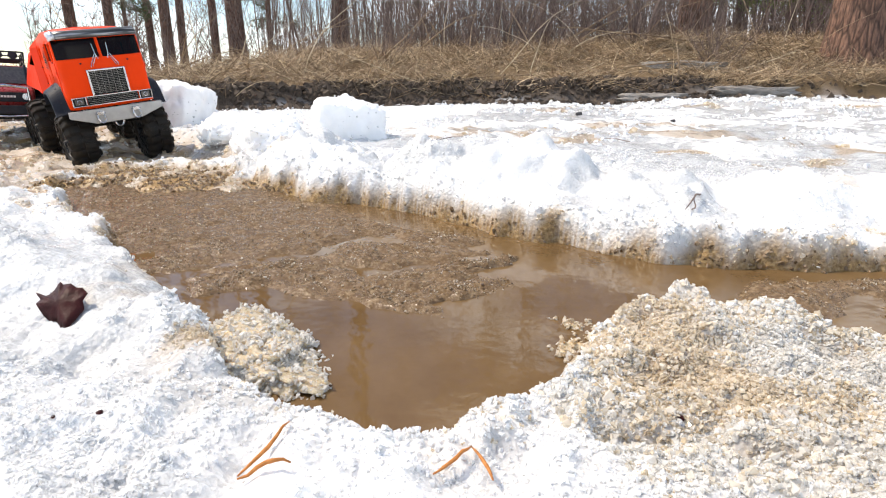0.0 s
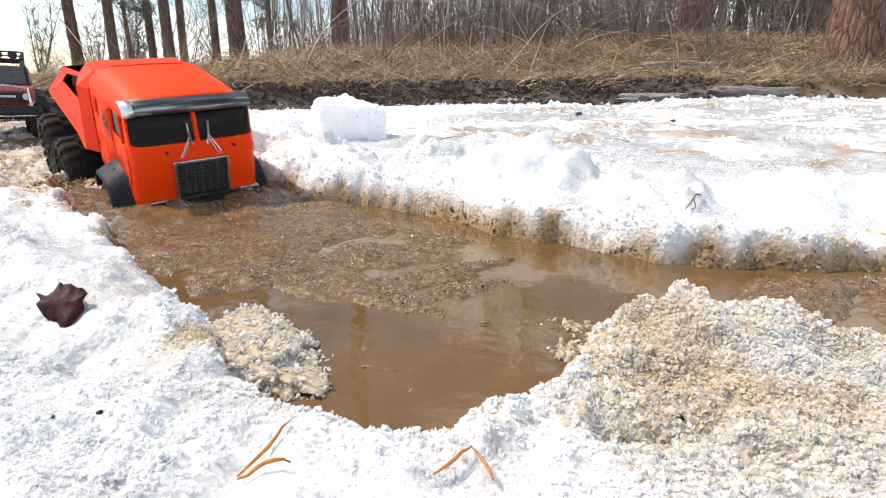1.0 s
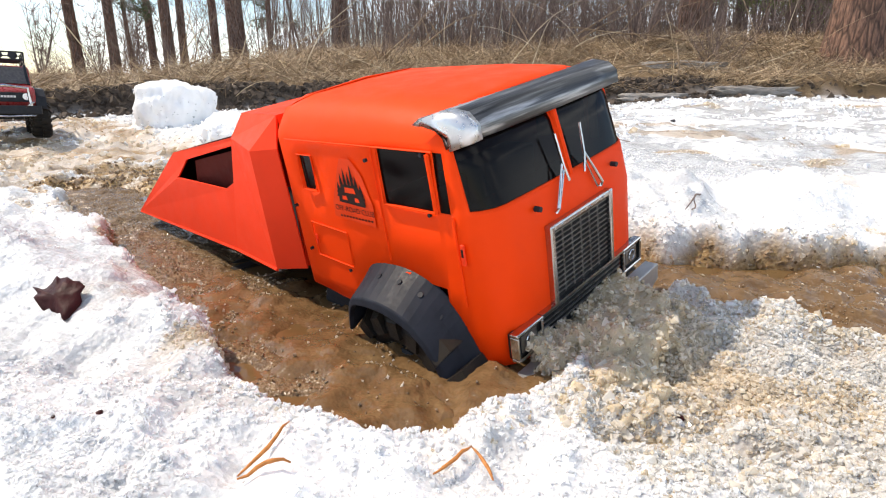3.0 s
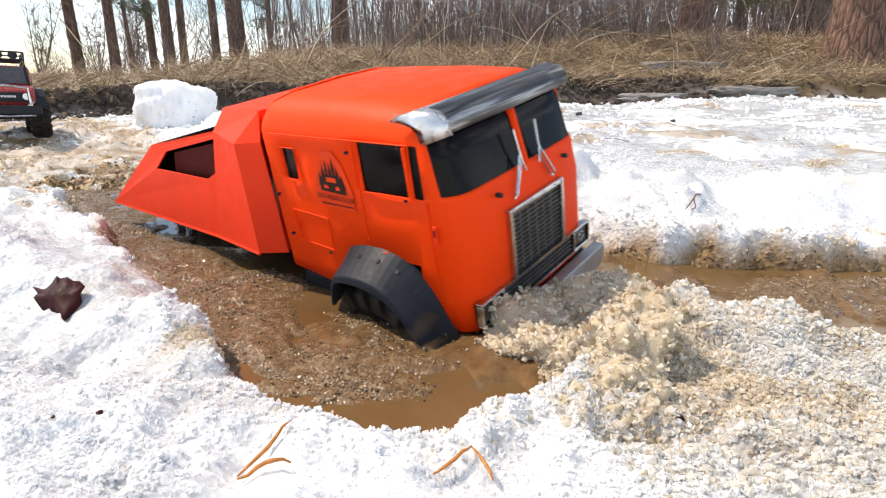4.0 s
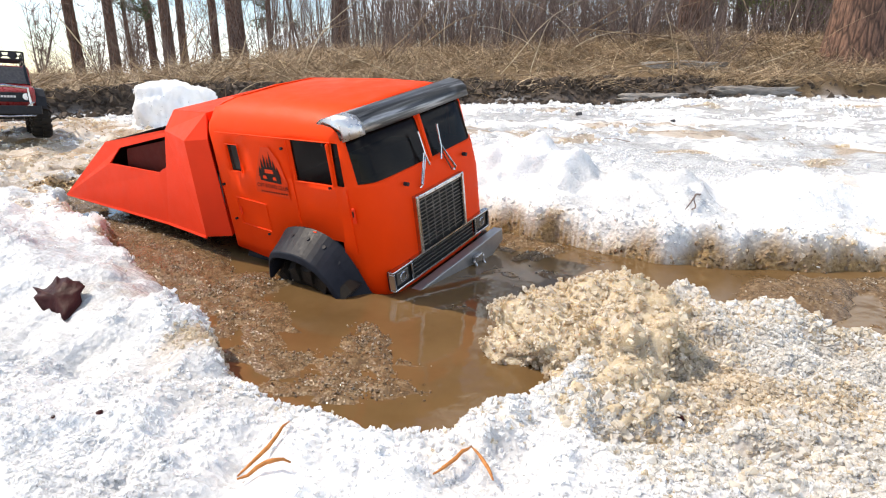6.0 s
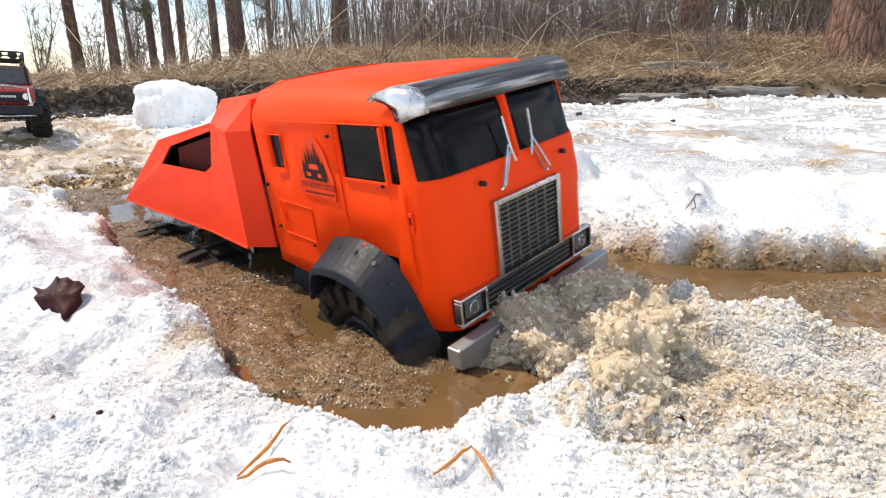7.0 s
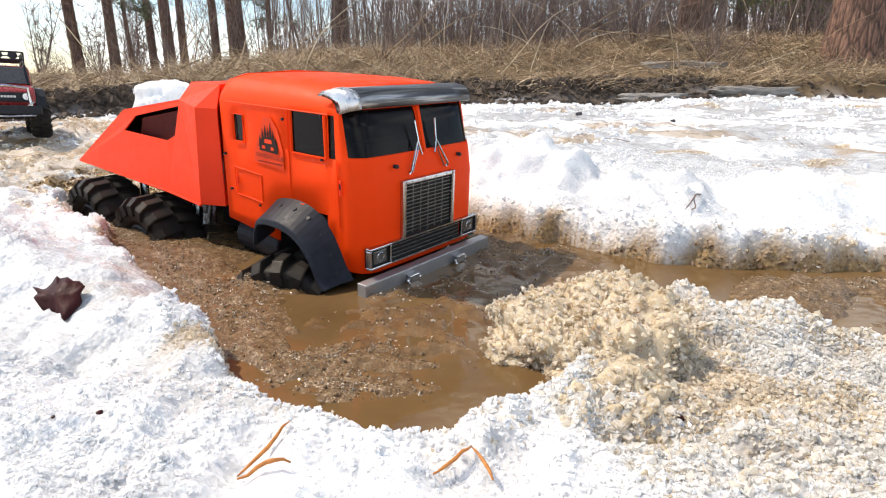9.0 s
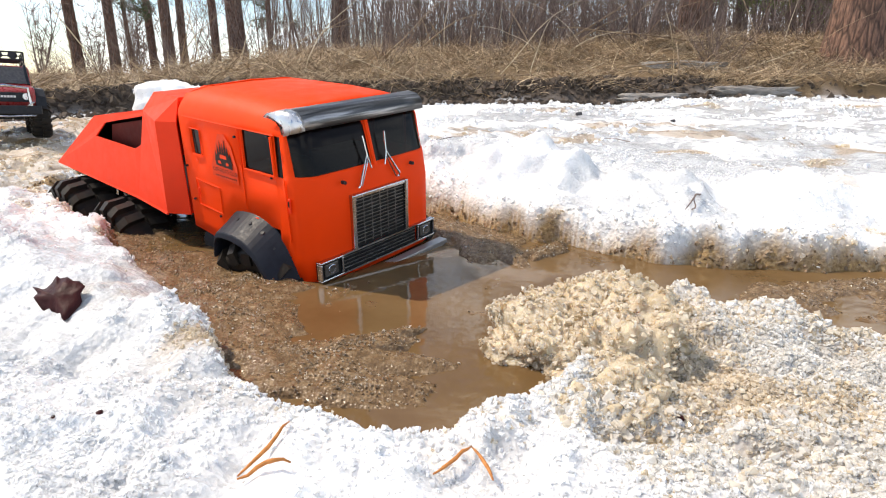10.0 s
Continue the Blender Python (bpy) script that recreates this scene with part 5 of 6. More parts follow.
def pine(x, y, dia, height, seed, crown_from, young=False, low_limbs=0, flare=1.0, lean=0.0):
    rng = np.random.default_rng(seed)
    z = float(ground(np.array([x]), np.array([y]))[0][0])
    tree = tagged(new("young_pine" if young else "pine_tree"), "young green pine at the edge of the wood" if young else "tall pine with scaly red-brown bark on the bank", "pine tree", "pines on the bank")
    tree.matrix_basis = pose(x, y, z - .05, 0, lean, seed * 37)
    bm = bmesh.new()
    n, levels = 20, 26
    rings = []
    for i in range(levels + 1):
        h = height * (i / levels) ** 1.5
        r = dia / 2 * (1 - .75 * (h / height)) * (1 + .35 * flare * math.exp(-h / .25))
        cx, cy = .05 * math.sin(h * .35 + seed), .05 * math.sin(h * .3 + 2 * seed)
        ring = []
        for k in range(n):
            a = k * math.tau / n
            rr = r * (1 + .07 * noise.noise(Vector((math.cos(a) * 2, math.sin(a) * 2, h * 1.3 + seed))) + .03 * noise.noise(Vector((math.cos(a) * 7, math.sin(a) * 7, h * 6))))
            ring.append(bm.verts.new((cx * min(1, h / 3) + rr * math.cos(a), cy * min(1, h / 3) + rr * math.sin(a), h)))
        rings.append(ring)
    for u, v in zip(rings, rings[1:]):
        for k in range(n):
            bm.faces.new((u[k], u[(k + 1) % n], v[(k + 1) % n], v[k]))
    bm.faces.new(rings[-1])
    part("trunk", bm, M_BARK, tree, smooth=True)
    bm, ends = bmesh.new(), []
    count = 26 if not young else 34
    for k in range(count + low_limbs):
        h = crown_from + (height * .97 - crown_from) * (k / count) if k < count else rng.uniform(0.9, 2.0)
        a = rng.uniform(0, math.tau)
        L = (height - h) * .32 + .5 if k < count else rng.uniform(.7, 1.2)
        L = min(L, 2.6 if not young else .9)
        pts, d = limb(bm, rng, (0, 0, h), (math.cos(a), math.sin(a), .25), .035 * min(1, dia / .2) * (L / 2), L, 5, .16)
        for q in pts[2:]:
            for _ in range(2):
                e, _d = limb(bm, rng, q, Vector((rng.normal(), rng.normal(), .3)), .008, L * .25, 3, .25, 4)
                ends += [e[-1][:], e[-2][:]]
    part("branchwork", bm, M_BARK, tree)
    v, f = needle_tufts(rng, ends, .07, 26 if not young else 22, .06, .13)
    crown = stuff_mesh("crown", v, f, M_YOUNG if young else M_NEEDLES, "clumps of green needles", "")
    crown.parent = tree
    return tree


def build_pines():
    for i, (x, y, dia, low) in enumerate(((-6.38, 10.6, .19, 0), (-6.04, 11.16, .18, 0), (-8.75, 17.07, .12, 0), (-6.36, 13.36, .17, 3), (-5.25, 11.68, .21, 0), (-5.71, 13.39, .17, 0), (-4.75, 12.74, .17, 0), (-3.34, 9.95, .27, 2),
                                         (-1.67, 9.97, .26, 0), (-5.07, 17.9, .15, 6), (2.65, 16.6, .20, 0), (5.78, 16.7, .20, 0), (2.76, 6.78, .32, 0), (6.11, 13.6, .20, 0), (7.98, 16.7, .20, 2), (8.17, 14.5, .20, 2), (3.13, 4.60, .40, 0), (1.73, 19.4, .18, 0), (4.1, 18.0, .15, 0))):
        pine(x, y, dia, 14 + (i * 7 % 5), 11 + i, 7.5, low_limbs=low)
    for i, (x, y, h) in enumerate(((4.3, 7.3, 2.2), (5.6, 8.6, 3.0), (4.9, 9.4, 2.8), (7.2, 10.6, 3.2))):
        pine(x, y, .07, h, 60 + i, .5, young=True)


build_pines()


def shrub_mesh(seed, height, stems, spread, r, twigs):
    rng = np.random.default_rng(seed)
    bm = bmesh.new()
    for k in range(stems):
        a = rng.uniform(0, math.tau)
        b = rng.uniform(0, spread * .4)
        pts, d = limb(bm, rng, (b * math.cos(a), b * math.sin(a), -.03), (math.cos(a) * spread, math.sin(a) * spread, 1), r * rng.uniform(.6, 1), height * rng.uniform(.6, 1), 7, .09, 4)
        for q in pts[1:]:
            for _ in range(twigs):
                t, d2 = limb(bm, rng, q, (rng.normal(0, .6), rng.normal(0, .6), .8), r * .35, height * rng.uniform(.10, .28), 3, .18, 3)
                limb(bm, rng, t[2], (rng.normal(0, .7), rng.normal(0, .7), .6), r * .2, height * rng.uniform(.05, .12), 2, .2, 3)
    return bm


def build_shrubs():
    rng = np.random.default_rng(15)
    kinds = []
    for i, (h, st, sp, r, tw) in enumerate(((1.5, 9, .45, .007, 3), (1.1, 12, .6, .005, 3), (2.2, 7, .3, .010, 4))):
        base = tagged(new("bare_shrub"), "bare reddish-brown leafless shrub on the bank", "shrub", "bare shrubs on the bank")
        part("brushwood", shrub_mesh(200 + i, h, st, sp, r, tw), M_TWIG, base)
        kinds.append(base)
    spots = []
    for k in range(54):
        y = rng.uniform(5.0, 10.5)
        x = rng.uniform(-.24 * y, .95 * y) if k % 12 else rng.uniform(-.6 * y, -.3 * y)
        spots.append((x, y))
    spots += [(2.05, 4.45), (2.1, 4.7), (-.45, 4.6), (.5, 5.0), (1.0, 5.2), (3.3, 4.9), (-2.9, 5.2), (1.5, 5.0)]
    for k, (x, y) in enumerate(spots):
        z = float(ground(np.array([x]), np.array([y]))[0][0])
        s = 1 if k < 54 else 0.55
        if k < 3:
            kinds[k].matrix_basis = pose(x, y, z, 0, 0, k * 50)
        else:
            src = kinds[(1 if k >= 54 else k % 3)]
            o = copy_thing(src, pose(x, y, z, rng.uniform(-6, 6), rng.uniform(-6, 6), rng.uniform(0, 360)))
            o.scale = (s, s, s)


build_shrubs()


def build_far_woods():
    """The leafless wood behind: slim leaning stems with fine twigs, thinning towards the open side."""
    rng = np.random.default_rng(18)
    n = 1500
    k = np.arange(n)
    y = 8.5 + 26 * rng.uniform(0, 1, n) ** 1.2
    side = np.where(k % 26 > 0, -.31 + 1.31 * rng.uniform(0, 1, n) ** .8, rng.uniform(-.72, -.34, n))
    thick = fbm(side * 9, y * .2, 1.0, 3, 501)                   # denser and thinner stands
    keep = (thick > -.22) | (k % 26 == 0)
    y, side, k = y[keep], side[keep], k[keep]
    n = len(y)
    x = side * y
    h, r = rng.uniform(2.2, 9, n), .005 + .020 * rng.uniform(0, 1, n) ** 2
    low = k % 26 == 0
    h[low], r[low] = rng.uniform(.5, 1.6, low.sum()), .009
    z = np.clip(.3 + .03 * (y - 5) * np.clip((side + .55) * 2, 0, 1), 0, 1.3) - .25 - np.where(side < -.4, .25, 0)
    P0 = np.stack([x, y, z], -1)
    lean = np.stack([rng.normal(0, .09, n), rng.normal(0, .06, n), np.ones(n)], -1)
    knee = P0 + lean * (h * .45)[:, None]
    tip = knee + (lean + np.stack([rng.normal(0, .10, n), rng.normal(0, .05, n), np.zeros(n)], -1)) * (h * .55)[:, None]
    A, B, RA, RB = [P0, knee], [knee, tip], [r, r * .7], [r * .7, r * .2]
    for q in range(11):
        t = rng.uniform(.06, .95, n)[:, None]
        p = np.where(t < .45, P0 + (knee - P0) * t / .45, knee + (tip - knee) * (t - .45) / .55)
        d = np.stack([rng.normal(0, .55, n), rng.normal(0, .3, n), rng.uniform(.25, 1, n)], -1) * rng.uniform(.25, .95, n)[:, None]
        A.append(p), B.append(p + d), RA.append(r * .40), RB.append(r * .12)
        for w in range(3):
            e = p + d * rng.uniform(.2, .95, n)[:, None]
            A.append(e), B.append(e + np.stack([rng.normal(0, .22, n), rng.normal(0, .1, n), rng.uniform(0, .42, n)], -1)), RA.append(r * .2 + .0006), RB.append(r * .06 + .0004)
    # brush: low fine shoots that fill the foot of the wood
    m = 9000
    by = 6.0 + 12 * rng.uniform(0, 1, m)
    bx = (-.30 + 1.3 * rng.uniform(0, 1, m)) * by
    bz = ground(bx, by)[0]
    base = np.stack([bx, by, bz - .02], -1)
    A.append(base), B.append(base + np.stack([rng.normal(0, .14, m), rng.normal(0, .1, m), rng.uniform(.25, 1.1, m)], -1)), RA.append(rng.uniform(.0015, .004, m)), RB.append(np.full(m, .0008))
    A, B, RA, RB = np.concatenate(A), np.concatenate(B), np.concatenate(RA), np.concatenate(RB)
    ang = np.arange(3) * 2.0944 + 1
    circ = np.stack([np.cos(ang), np.sin(ang), 0 * ang], -1)
    V = np.concatenate([A[:, None] + RA[:, None, None] * circ, B[:, None] + RB[:, None, None] * circ], 1)
    quad = np.array([(0, 1, 4, 3), (1, 2, 5, 4), (2, 0, 3, 5)])
    F = quad[None] + (np.arange(len(A)) * 6)[:, None, None]
    stuff_mesh("far_woods", V.reshape(-1, 3), F.reshape(-1, 4), M_FARWOOD, "leafless grey-brown wood of slim stems behind the bank", "wood")


build_far_woods()


def build_bare_trees():
    for x, y, h, seed in ((-17.7, 26.5, 4.6, 3), (-15.5, 27, 3.2, 4), (-12.5, 25, 4.0, 5), (-13.2, 26, 3.4, 6)):
        z = float(ground(np.array([x]), np.array([y]))[0][0])
        t = tagged(new("bare_tree"), "slender leafless birch standing in the open", "bare tree", "bare trees in the open")
        part("brushwood", shrub_mesh(300 + seed, h, 6, .22, .035, 5), M_FARWOOD, t)
        t.matrix_basis = pose(x, y, z)


build_bare_trees()


# ---- small things on the snow ----
def snow_z(x, y):
    return float(ground(np.array([x]), np.array([y]))[0][0])


def build_litter():
    rng = np.random.default_rng(4)
    for p0, p1, tip in (((-.101, .238), (-.086, .280), 0), ((-.101, .237), (-.077, .247), 0), ((-.005, .250), (.016, .274), 0), ((.026, .251), (.016, .274), 0)):
        pts = []
        for k in range(7):
            t = k / 6
            x, y = p0[0] * (1 - t) + p1[0] * t, p0[1] * (1 - t) + p1[1] * t
            bend = .0016 * math.sin(math.pi * t)
            pts.append((x + bend, y, max(snow_z(x, y), .5 * (snow_z(*p0) + snow_z(*p1))) + .0035 + .0015 * math.sin(3 * t)))
        rs = [.0005, .00085, .0011, .0012, .0011, .0008, .0004]
        tagged(finish("pine_needle", tube_bm(pts, rs, 6), M_FALLEN, smooth=True), "dry orange-brown pine needle lying on the snow", "pine needle", "pine needles on the snow")
    for p0, p1, r in (((.348, .767), (.30, .69), .0014), ((.31, .70), (.325, .725), .001), ((.005, .79), (-.012, .815), .0012), ((.10, 1.25), (.16, 1.3), .0014), ((.05, 1.15), (.09, 1.1), .0012), ((.52, 1.62), (.47, 1.7), .0014), ((.9, 1.45), (.905, 1.48), .0013), ((-.02, 1.62), (.07, 1.66), .0012)):
        pts = []
        for k in range(5):
            t = k / 4
            x, y = p0[0] * (1 - t) + p1[0] * t, p0[1] * (1 - t) + p1[1] * t
            pts.append((x + .003 * math.sin(5 * t), y, snow_z(x, y) + .004 + .006 * t))
        tagged(finish("twig", tube_bm(pts, [r, r, r * .9, r * .7, r * .4], 5), M_TWIG), "thin dark twig lying on the snow", "twig", "twigs on the snow")
    for x, y, r in ((.438, 1.866, .012), (-.192, .281, .0022), (.146, .309, .003), (.60, 2.6, .016), (-.21, .27, .0012), (.02, 1.5, .006), (.9, 2.3, .01)):
        bm = bmesh.new()
        bmesh.ops.create_icosphere(bm, subdivisions=2, radius=r)
        for v in bm.verts:
            v.co *= 1 + .3 * noise.noise(v.co * (1.5 / r))
            v.co.z *= .6
        ob = finish("pebble", bm, M_STONE if r > .005 else M_LEAF, smooth=True)
        ob.matrix_basis = pose(x, y, snow_z(x, y) + r * .3)
        tagged(ob, "small dark crumb lying on the snow", "pebble", "dark crumbs on the snow")
    # frozen leaf, torn and curled
    bm = bmesh.new()
    out = [(-.0225, .0185), (-.015, .0150), (-.0074, .0205), (-.004, .0250), (-.0005, .0200), (.006, .0185), (.0123, .0106), (.017, .0095), (.022, .002), (.0185, -.004), (.0196, -.011), (.0152, -.021), (.0105, -.030), (.003, -.025), (-.001, -.017), (-.007, -.014), (-.013, -.007), (-.019, .004), (-.0175, .010)]
    top = [bm.verts.new((x, y, .004 * math.sin(x * 120) + .002 * math.cos(y * 160))) for x, y in out]
    mid = bm.verts.new((0, -.003, .006))
    for i in range(len(out)):
        bm.faces.new((top[i], top[(i + 1) % len(out)], mid))
    bmesh.ops.subdivide_edges(bm, edges=bm.edges[:], cuts=2, use_grid_fill=True)
    for v in bm.verts:
        v.co.z += .0025 * noise.noise(v.co * 90)
    leaf = finish("dead_leaf", bm, M_LEAF, smooth=True)
    md = leaf.modifiers.new("thick", "SOLIDIFY")
    md.thickness = .0008
    return tagged(leaf, "torn dark red-brown leaf frozen onto the snow slope", "leaf")


LEAF = build_litter()


# ---- the second model car, waiting behind ----
def build_second_car():
    car = tagged(new("model_car"), "dark red and black off-road model car with roof rack", "model car")
    part("body", prism_bm([(-.25, .10), (.20, .10), (.235, .125), (.235, .168), (.215, .182), (.09, .192), (.045, .262), (-.25, .268)], -.088, .088), M_RED2, car, bevel=.008)
    part("windscreen", prism_bm([(.090, .196), (.0925, .197), (.0505, .258), (.048, .257)], -.076, .076), M_DARKGLASS, car)
    part("grille", box_bm(.2352, .2395, -.07, .07, .130, .163), M_BLACK, car, bevel=.002)
    for k in range(6):
        part("name_bar", box_bm(.2397, .2412, .022 - .009 * k, .029 - .009 * k, .145, .152), M_WHITE, car)
    for y in (-.06, .06):
        part("headlight", cyl_bm((.236, y, .149), (.243, y, .149), .012, n=16), M_CHROME, car, "round chrome-ringed headlight")
    bum = part("bumper", box_bm(.236, .268, -.10, .10, .088, .118), M_BLACK, car, "black steel bumper", bevel=.004)
    part("bull_bar", tube_bm([(.262, -.07, .118), (.266, -.065, .178), (.262, 0, .186), (.266, .065, .178), (.262, .07, .118)], .005, 8), M_CHROME, bum)
    part("skid_bar", tube_bm([(.262, -.08, .084), (.268, 0, .080), (.262, .08, .084)], .003, 6), M_CHROME, bum)
    part("tow_hook", tube_bm([(.268, .055, .112), (.280, .06, .118), (.282, .07, .126), (.272, .078, .130)], .003, 6), M_CHROME, bum)
    for s in (-1, 1):
        pts = [(.06, .12), (.085, .165), (.13, .180), (.185, .176), (.225, .150), (.235, .115)]
        bm = bmesh.new()
        rows = [[bm.verts.new((x, s * .086, z + .004)), bm.verts.new((x, s * .118, z)), bm.verts.new((x - .003, s * .118, z - .008)), bm.verts.new((x - .003, s * .086, z - .006))] for x, z in pts]
        for u, v in zip(rows, rows[1:]):
            for k in range(4):
                bm.faces.new((u[k], u[(k + 1) % 4], v[(k + 1) % 4], v[k]))
        bm.faces.new(rows[0]), bm.faces.new(rows[-1])
        part("fender_flare", bm, M_BLACK, car, bevel=.002)
        part("pillar", tube_bm([(.094, s * .08, .194), (.048, s * .076, .262)], .005, 6), M_BLACK, car)
        part("side_window", box_bm(-.20, .03, s * .0885 - .001, s * .0885 + .001, .205, .252), M_DARKGLASS, car)
    rack = part("roof_rack", tube_bm([(.045, -.075, .285), (.045, .075, .285), (-.2, .075, .285), (-.2, -.075, .285), (.045, -.075, .285)], .0032, 6), M_BLACK, car, "black tube roof rack")
    part("rack_rail", tube_bm([(.048, -.078, .312), (.048, .078, .312), (-.2, .078, .312), (-.2, -.078, .312), (.048, -.078, .312)], .0032, 6), M_BLACK, rack)
    for x in (.047, -.07, -.19):
        for s in (-1, 1):
            part("rack_post", cyl_bm((x, s * .076, .262), (x, s * .078, .312), .0028, n=6), M_BLACK, rack)
    for k in range(6):
        part("rack_slat", cyl_bm((.03 - .04 * k, -.075, .286), (.03 - .04 * k, .075, .286), .0026, n=6), M_BLACK, rack)
    for y in (-.045, 0.0, .045):
        part("spotlight", cyl_bm((.035, y, .300), (.056, y, .300), .013, .015, 14), M_BLACK, rack, "black round spotlight")
    ws = build_wheels(car, [(.145, -1, .068), (.145, 1, .068), (-.155, -1, .068), (-.155, 1, .068)], half=.098)
    part("chassis", box_bm(-.22, .22, -.045, .045, .07, .10), M_CHASSIS, car)
    car.matrix_basis = pose(-1.485, 2.00, .028, -3, -2, -52) @ Matrix.Scale(.88, 4)
    return car


build_second_car()


# ---- what moves ----
# seconds, place of the truck's origin, turn about x, y, z
DRIVE = [(0.0, -1.056, 1.802, 0.066, 6.822, 2.204, -48.858), (0.5, -0.882, 1.585, 0.043, 5.6, 1.9, -47.6), (0.7, -0.783, 1.47, 0.035, 2.4, 6.1, -48.1), (0.8, -0.73, 1.389, 0.01, 0.7, 10.1, -48.6), (1.0, -0.622, 1.231, -0.017, 3.4, 14.0, -48.6),
         (1.2, -0.487, 1.077, -0.035, 3.4, 11.8, -51.1), (1.4, -0.402, 0.967, -0.045, -2.0, 5.2, -53.4), (1.5, -0.393, 0.976, -0.036, -5.3, 3.1, -54.6), (1.6, -0.38, 0.946, -0.025, -9.5, -0.3, -51.0), (1.8, -0.292, 0.862, -0.023, -5.5, -1.9, -43.7),
         (1.9, -0.244, 0.83, -0.044, 0.7, 0.7, -39.7), (2.0, -0.216, 0.807, -0.041, 4.6, 4.4, -40.2), (2.1, -0.181, 0.771, -0.036, 5.5, 3.5, -40.6), (2.3, -0.124, 0.708, -0.061, 15.5, -0.3, -41.4), (2.5, -0.095, 0.673, -0.06, 11.6, -1.2, -41.9),
         (2.7, -0.086, 0.665, -0.06, 10.5, -1.4, -43.5), (3.8, -0.097, 0.683, -0.069, 10.8, -0.8, -42.9), (4.0, -0.128, 0.721, -0.059, 10.9, -0.4, -39.4), (4.2, -0.167, 0.752, -0.067, 10.5, 0.6, -39.8), (4.5, -0.215, 0.805, -0.065, 8.7, 0.7, -37.7),
         (5.0, -0.249, 0.83, -0.071, 8.5, 1.2, -34.7), (5.5, -0.248, 0.831, -0.07, 9.2, 1.1, -34.0), (5.7, -0.247, 0.83, -0.07, 9.3, 1.0, -34.2), (6.8, -0.158, 0.728, -0.062, 10.3, -1.3, -40.4), (7.0, -0.128, 0.694, -0.056, 7.6, -1.7, -43.7),
         (7.2, -0.102, 0.671, -0.06, 10.5, -1.3, -44.7), (7.5, -0.098, 0.667, -0.063, 10.4, -1.2, -44.7), (7.7, -0.102, 0.663, -0.065, 8.7, -0.9, -46.4), (8.0, -0.106, 0.661, -0.067, 6.9, -1.1, -46.4), (8.2, -0.122, 0.68, -0.063, 7.2, 0.8, -45.6),
         (8.5, -0.176, 0.741, -0.067, 6.0, -0.8, -41.1), (8.7, -0.219, 0.792, -0.066, 7.5, 0.2, -40.8), (9.0, -0.26, 0.835, -0.054, 0.8, 2.7, -38.0), (9.2, -0.264, 0.842, -0.057, 5.2, 4.7, -36.5), (9.5, -0.299, 0.853, -0.06, 3.1, 4.6, -35.3),
         (9.7, -0.308, 0.862, -0.056, 3.3, 3.9, -37.6), (10.0, -0.311, 0.865, -0.062, 4.5, 4.1, -38.5)]




def drive_at(t):
    ts = [r[0] for r in DRIVE]
    return [float(np.interp(t, ts, [r[k] for r in DRIVE])) for k in range(1, 7)]


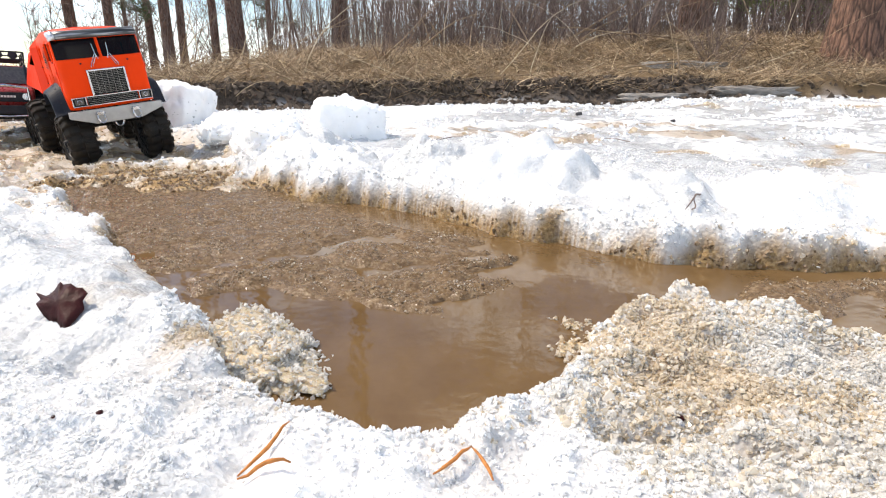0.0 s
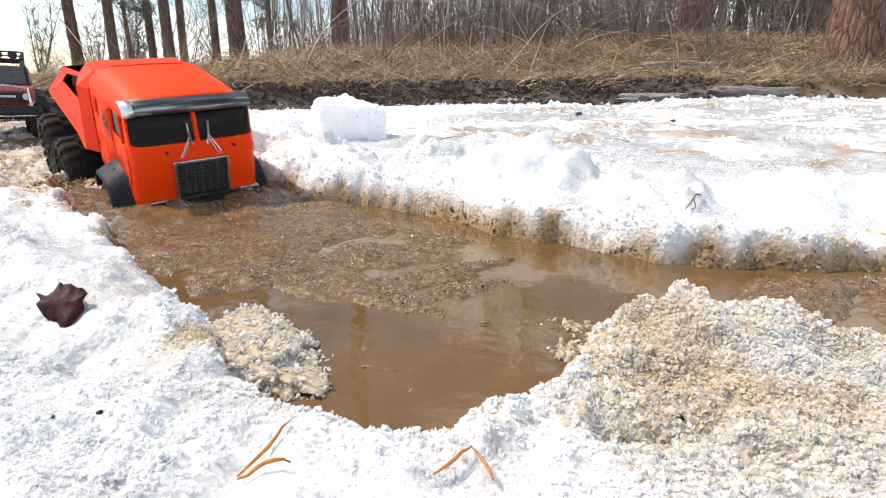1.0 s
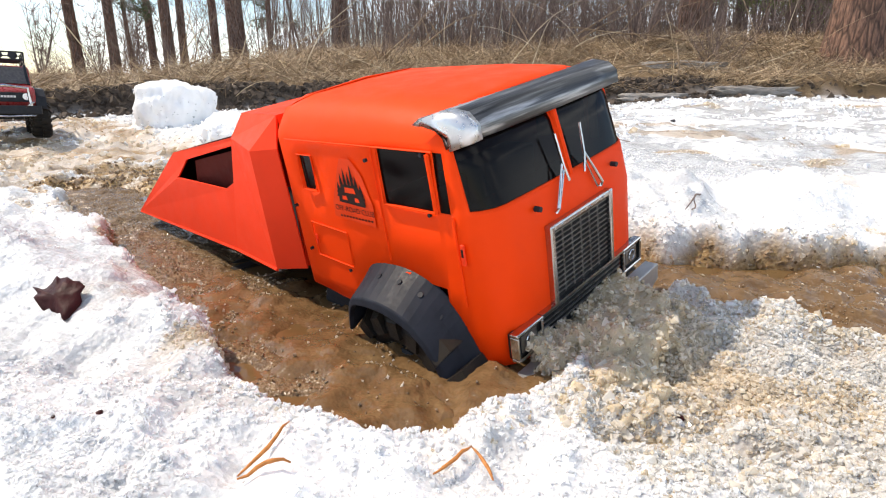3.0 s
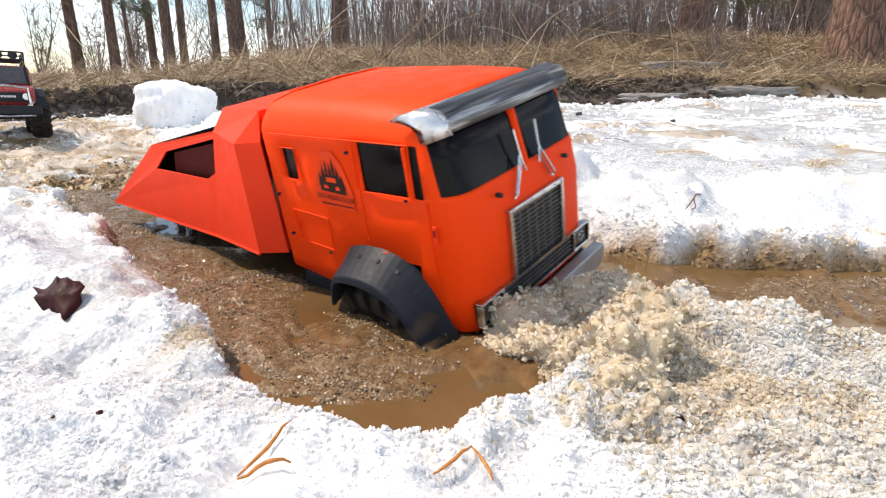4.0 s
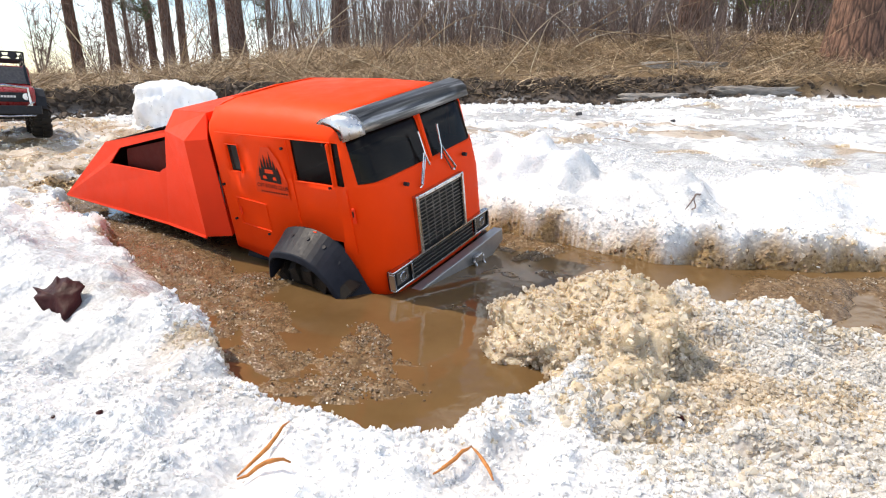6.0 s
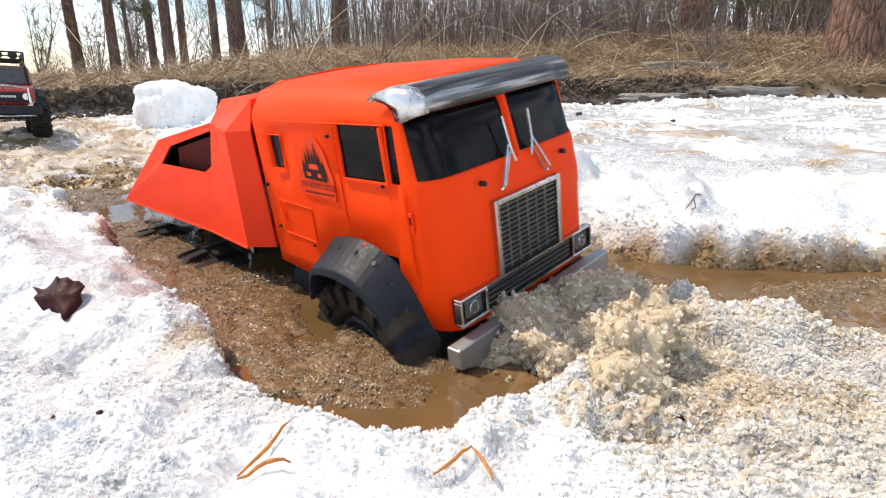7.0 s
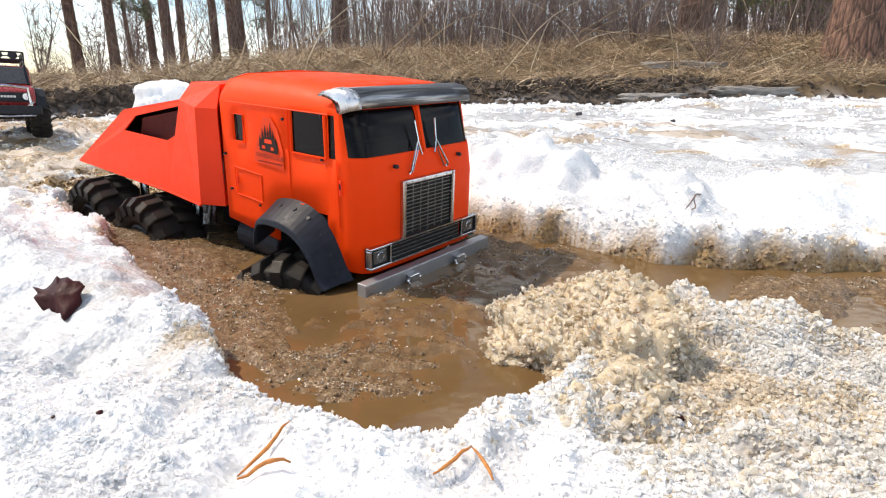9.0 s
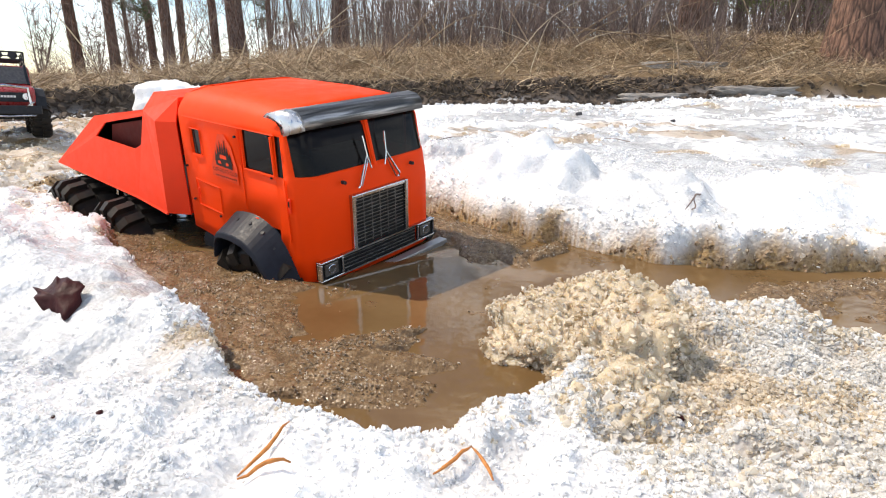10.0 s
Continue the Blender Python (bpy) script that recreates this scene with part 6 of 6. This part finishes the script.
def motions():
    walk(TRUCK, [(r[0], pose(*r[1:])) for r in DRIVE])
    # wheel spin: rolled way plus some slip while the truck strains
    spin, angle = [0.0], 0.0
    for k in range(1, 101):
        a, b = drive_at((k - 1) / 10), drive_at(k / 10)
        way = (b[0] - a[0]) * math.cos(radians(b[5])) + (b[1] - a[1]) * math.sin(radians(b[5]))
        t = k / 10
        slip = 14 if 1.2 < t < 2.8 else 8 if 2.8 <= t < 3.6 else -16 if 3.6 <= t < 4.8 else 10 if 6.0 < t < 7.8 else -14 if 7.9 < t < 9.3 else 0
        angle += max(-75, min(75, math.degrees(way / .066) + slip))
        spin.append(angle)
    drop_t, drop = [0, .7, 1.2, 1.5, 1.8, 2.0, 2.2, 2.5, 8.1, 8.5, 9.0, 9.4, 9.7, 10], [-.045, -.040, -.030, -.034, -.036, -.026, -.008, .006, .004, -.014, -.024, -.012, 0, .004]
    sag_t, sag = [0, 2.1, 2.5, 4.0, 6.0, 7.0, 8.0, 8.7, 9.2, 10], [-.024, -.012, -.022, -.036, -.036, -.024, -.020, -.014, -.004, -.004]
    steer_t, steer = [0, 1.2, 1.6, 1.9, 2.5, 4, 5, 7, 8.3, 8.7, 9.1, 9.6, 10], [0, 4, 10, 6, -4, -6, 0, -6, 8, 20, 22, 12, 10]
    for w, (x, sgn, z) in zip(TRUCK_WHEELS, WHEELS):
        rows = []
        for k in range(101):
            t = k / 10
            front = x > 0
            dz = float(np.interp(t, drop_t, drop)) if front else float(np.interp(t, sag_t, sag))
            rows.append((t, pose(x, sgn * (.114 if not front else .094 if sgn > 0 else float(np.interp(t, [0, 8.3, 8.6, 9.0, 9.3, 9.6], [.094, .094, .110, .120, .106, .094]))), z + dz, 0, spin[k], float(np.interp(t, steer_t, steer)) if front else 0)))
        walk(w, rows)

    # leaf and rim clod: nudged when the slush swells
    lz = snow_z(-.315, .44) + .002
    walk(LEAF, [(0.0, pose(-.312, .436, lz, 33, -6, 14)), (1.6, pose(-.312, .436, lz, 33, -6, 14)), (2.1, pose(-.320, .446, lz + .002, 33, -6, 16)), (10.0, pose(-.320, .446, lz + .002, 33, -6, 16))])
    walk(BANKLUMP, [(0.0, pose(-.155, .425, .012, 0, 0, 140)), (1.2, pose(-.155, .425, .012, 0, 0, 140)), (1.8, pose(-.178, .428, -.002, 0, 6, 148)), (2.3, pose(-.195, .425, -.024, 0, 8, 154)), (10.0, pose(-.195, .425, -.024, 0, 8, 154))])
    # heap shoved up by the bumper
    walk(HEAP, [(0.0, pose(.165, .440, -.036, 0, 0, 30)), (1.7, pose(.160, .435, -.036, 0, 0, 30)), (2.3, pose(.140, .440, -.018, 0, 0, 38)), (2.7, pose(.130, .428, -.006, 4, -4, 44)), (3.6, pose(.124, .418, .003, 5, -6, 48)), (4.4, pose(.132, .422, .001, 5, -6, 48)), (6.6, pose(.132, .422, .001, 5, -6, 48)), (7.2, pose(.122, .416, .006, 5, -4, 50)), (8.0, pose(.124, .417, .005, 5, -4, 50)), (8.6, pose(.132, .422, .001, 5, -6, 49)), (10.0, pose(.132, .422, .001, 5, -6, 49))])
    walk(HEAP_B, [(0.0, pose(.120, .345, -.010, 0, 0, 0)), (2.0, pose(.120, .345, -.010, 0, 0, 0)), (2.7, pose(.115, .338, .006, 0, 5, 10)), (10.0, pose(.115, .338, .006, 0, 5, 10))])
    # rafts of slush, shouldered aside by the truck and drifting back
    state = [[x, y, 0.0, 0.0, turn] for ob, x, y, turn, size in RAFTS]
    rows = [[(0.0, pose(x, y, WATER_Z, 0, 0, turn))] for ob, x, y, turn, size in RAFTS]
    for k in range(1, 101):
        t = k / 10
        a, b = drive_at(t - .1), drive_at(t)
        c, s = math.cos(radians(b[5])), math.sin(radians(b[5]))
        vx, vy = (b[0] - a[0]), (b[1] - a[1])
        for st, row, (ob, x0, y0, turn, size) in zip(state, rows, RAFTS):
            u, v = (st[0] - b[0]) * c + (st[1] - b[1]) * s, -(st[0] - b[0]) * s + (st[1] - b[1]) * c
            gap_u, gap_v = .33 + size * .45 - abs(u), .10 + size * .45 - abs(v)
            if gap_u > 0 and gap_v > 0:
                push = .55 * min(gap_v, .06) * (1 if v > 0 else -1)
                st[2] += -s * push * .8 + vx * .12
                st[3] += c * push * .8 + vy * .12
                st[4] += 9 * (1 if v > 0 else -1)
            st[0] += st[2]
            st[1] += st[3]
            st[2] *= .62
            st[3] *= .62
            d = float(pond_distance(np.array([st[0]]), np.array([st[1]]))[0])
            if d > -.03:
                ex = float(pond_distance(np.array([st[0] + .01]), np.array([st[1]]))[0]) - d
                ey = float(pond_distance(np.array([st[0]]), np.array([st[1] + .01]))[0]) - d
                n = math.hypot(ex, ey) or 1
                st[0] -= ex / n * (d + .03) * .7
                st[1] -= ey / n * (d + .03) * .7
            if k % 2 == 0:
                row.append((t, pose(st[0], st[1], WATER_Z + .003 * math.sin(4 * t + 9 * x0), 2 * math.sin(5 * t + x0 * 20), 2 * math.cos(4 * t + y0 * 20), st[4])))
    for (ob, *rest), row in zip(RAFTS, rows):
        walk(ob, row)
    # swells: places about the truck (ahead, aside), strength by the truck's pace
    for i, (ob, (du, dv)) in enumerate(zip(WAVES, ((.36, -.06), (.38, .08), (.22, -.165), (.05, -.19), (.26, .19), (-.16, -.19), (.46, -.02)))):
        row = []
        for k in range(0, 101, 2):
            t = k / 10
            b = drive_at(t)
            a = drive_at(max(0, t - .3))
            pace = math.hypot(b[0] - a[0], b[1] - a[1]) / .3
            strain = float(np.interp(t, [0, .7, 1.0, 2.7, 3.4, 3.8, 4.4, 5.2, 6.4, 6.9, 7.6, 8.3, 9.2, 10], [0, 0, .9, 1, .6, .7, .5, .1, .3, .6, .5, .6, .35, .1]))
            c, s = math.cos(radians(b[5])), math.sin(radians(b[5]))
            x, y = b[0] + du * c - dv * s, b[1] + du * s + dv * c
            for _ in range(3):                       # swells stay within the puddle
                d, dx, dy = [float(pond_distance(np.array([x + ex]), np.array([y + ey]))[0]) for ex, ey in ((0, 0), (.01, 0), (0, .01))]
                if d > -.05:
                    n = math.hypot(dx - d, dy - d) or 1
                    x -= (dx - d) / n * (d + .05) * .8
                    y -= (dy - d) / n * (d + .05) * .8
            lift = WATER_Z - (.030 if i in (2, 3, 5) else .020) + .021 * min(1, strain + .2 * pace) + .003 * math.sin(7 * t + i * 2)
            row.append((t, pose(x, y, lift, 4 * math.sin(6 * t + i), 4 * math.cos(5 * t + i), b[5] + 20 * i + 8 * t)))
        walk(ob, row)
    for i, (ob, (x, y, late)) in enumerate(zip(WAVES[7:], SWELLS)):
        row = []
        for k in range(0, 101, 2):
            t = k / 10
            strain = float(np.interp(t - late, [0, 1.0, 1.4, 2.7, 3.4, 3.8, 4.4, 5.2, 6.4, 6.9, 7.6, 8.3, 9.2, 10], [0, .1, 1, 1, .5, .5, .35, .1, .2, .5, .4, .5, .3, .1]))
            row.append((t, pose(x + .012 * math.sin(5 * t + i), y + .010 * math.cos(4 * t + 2 * i), WATER_Z - .021 + .021 * strain + .003 * math.sin(8 * t + 3 * i), 3 * math.sin(6 * t + i), 3 * math.cos(5 * t + i), 50 * i + 10 * math.sin(2 * t + i))))
        walk(ob, row)


motions()
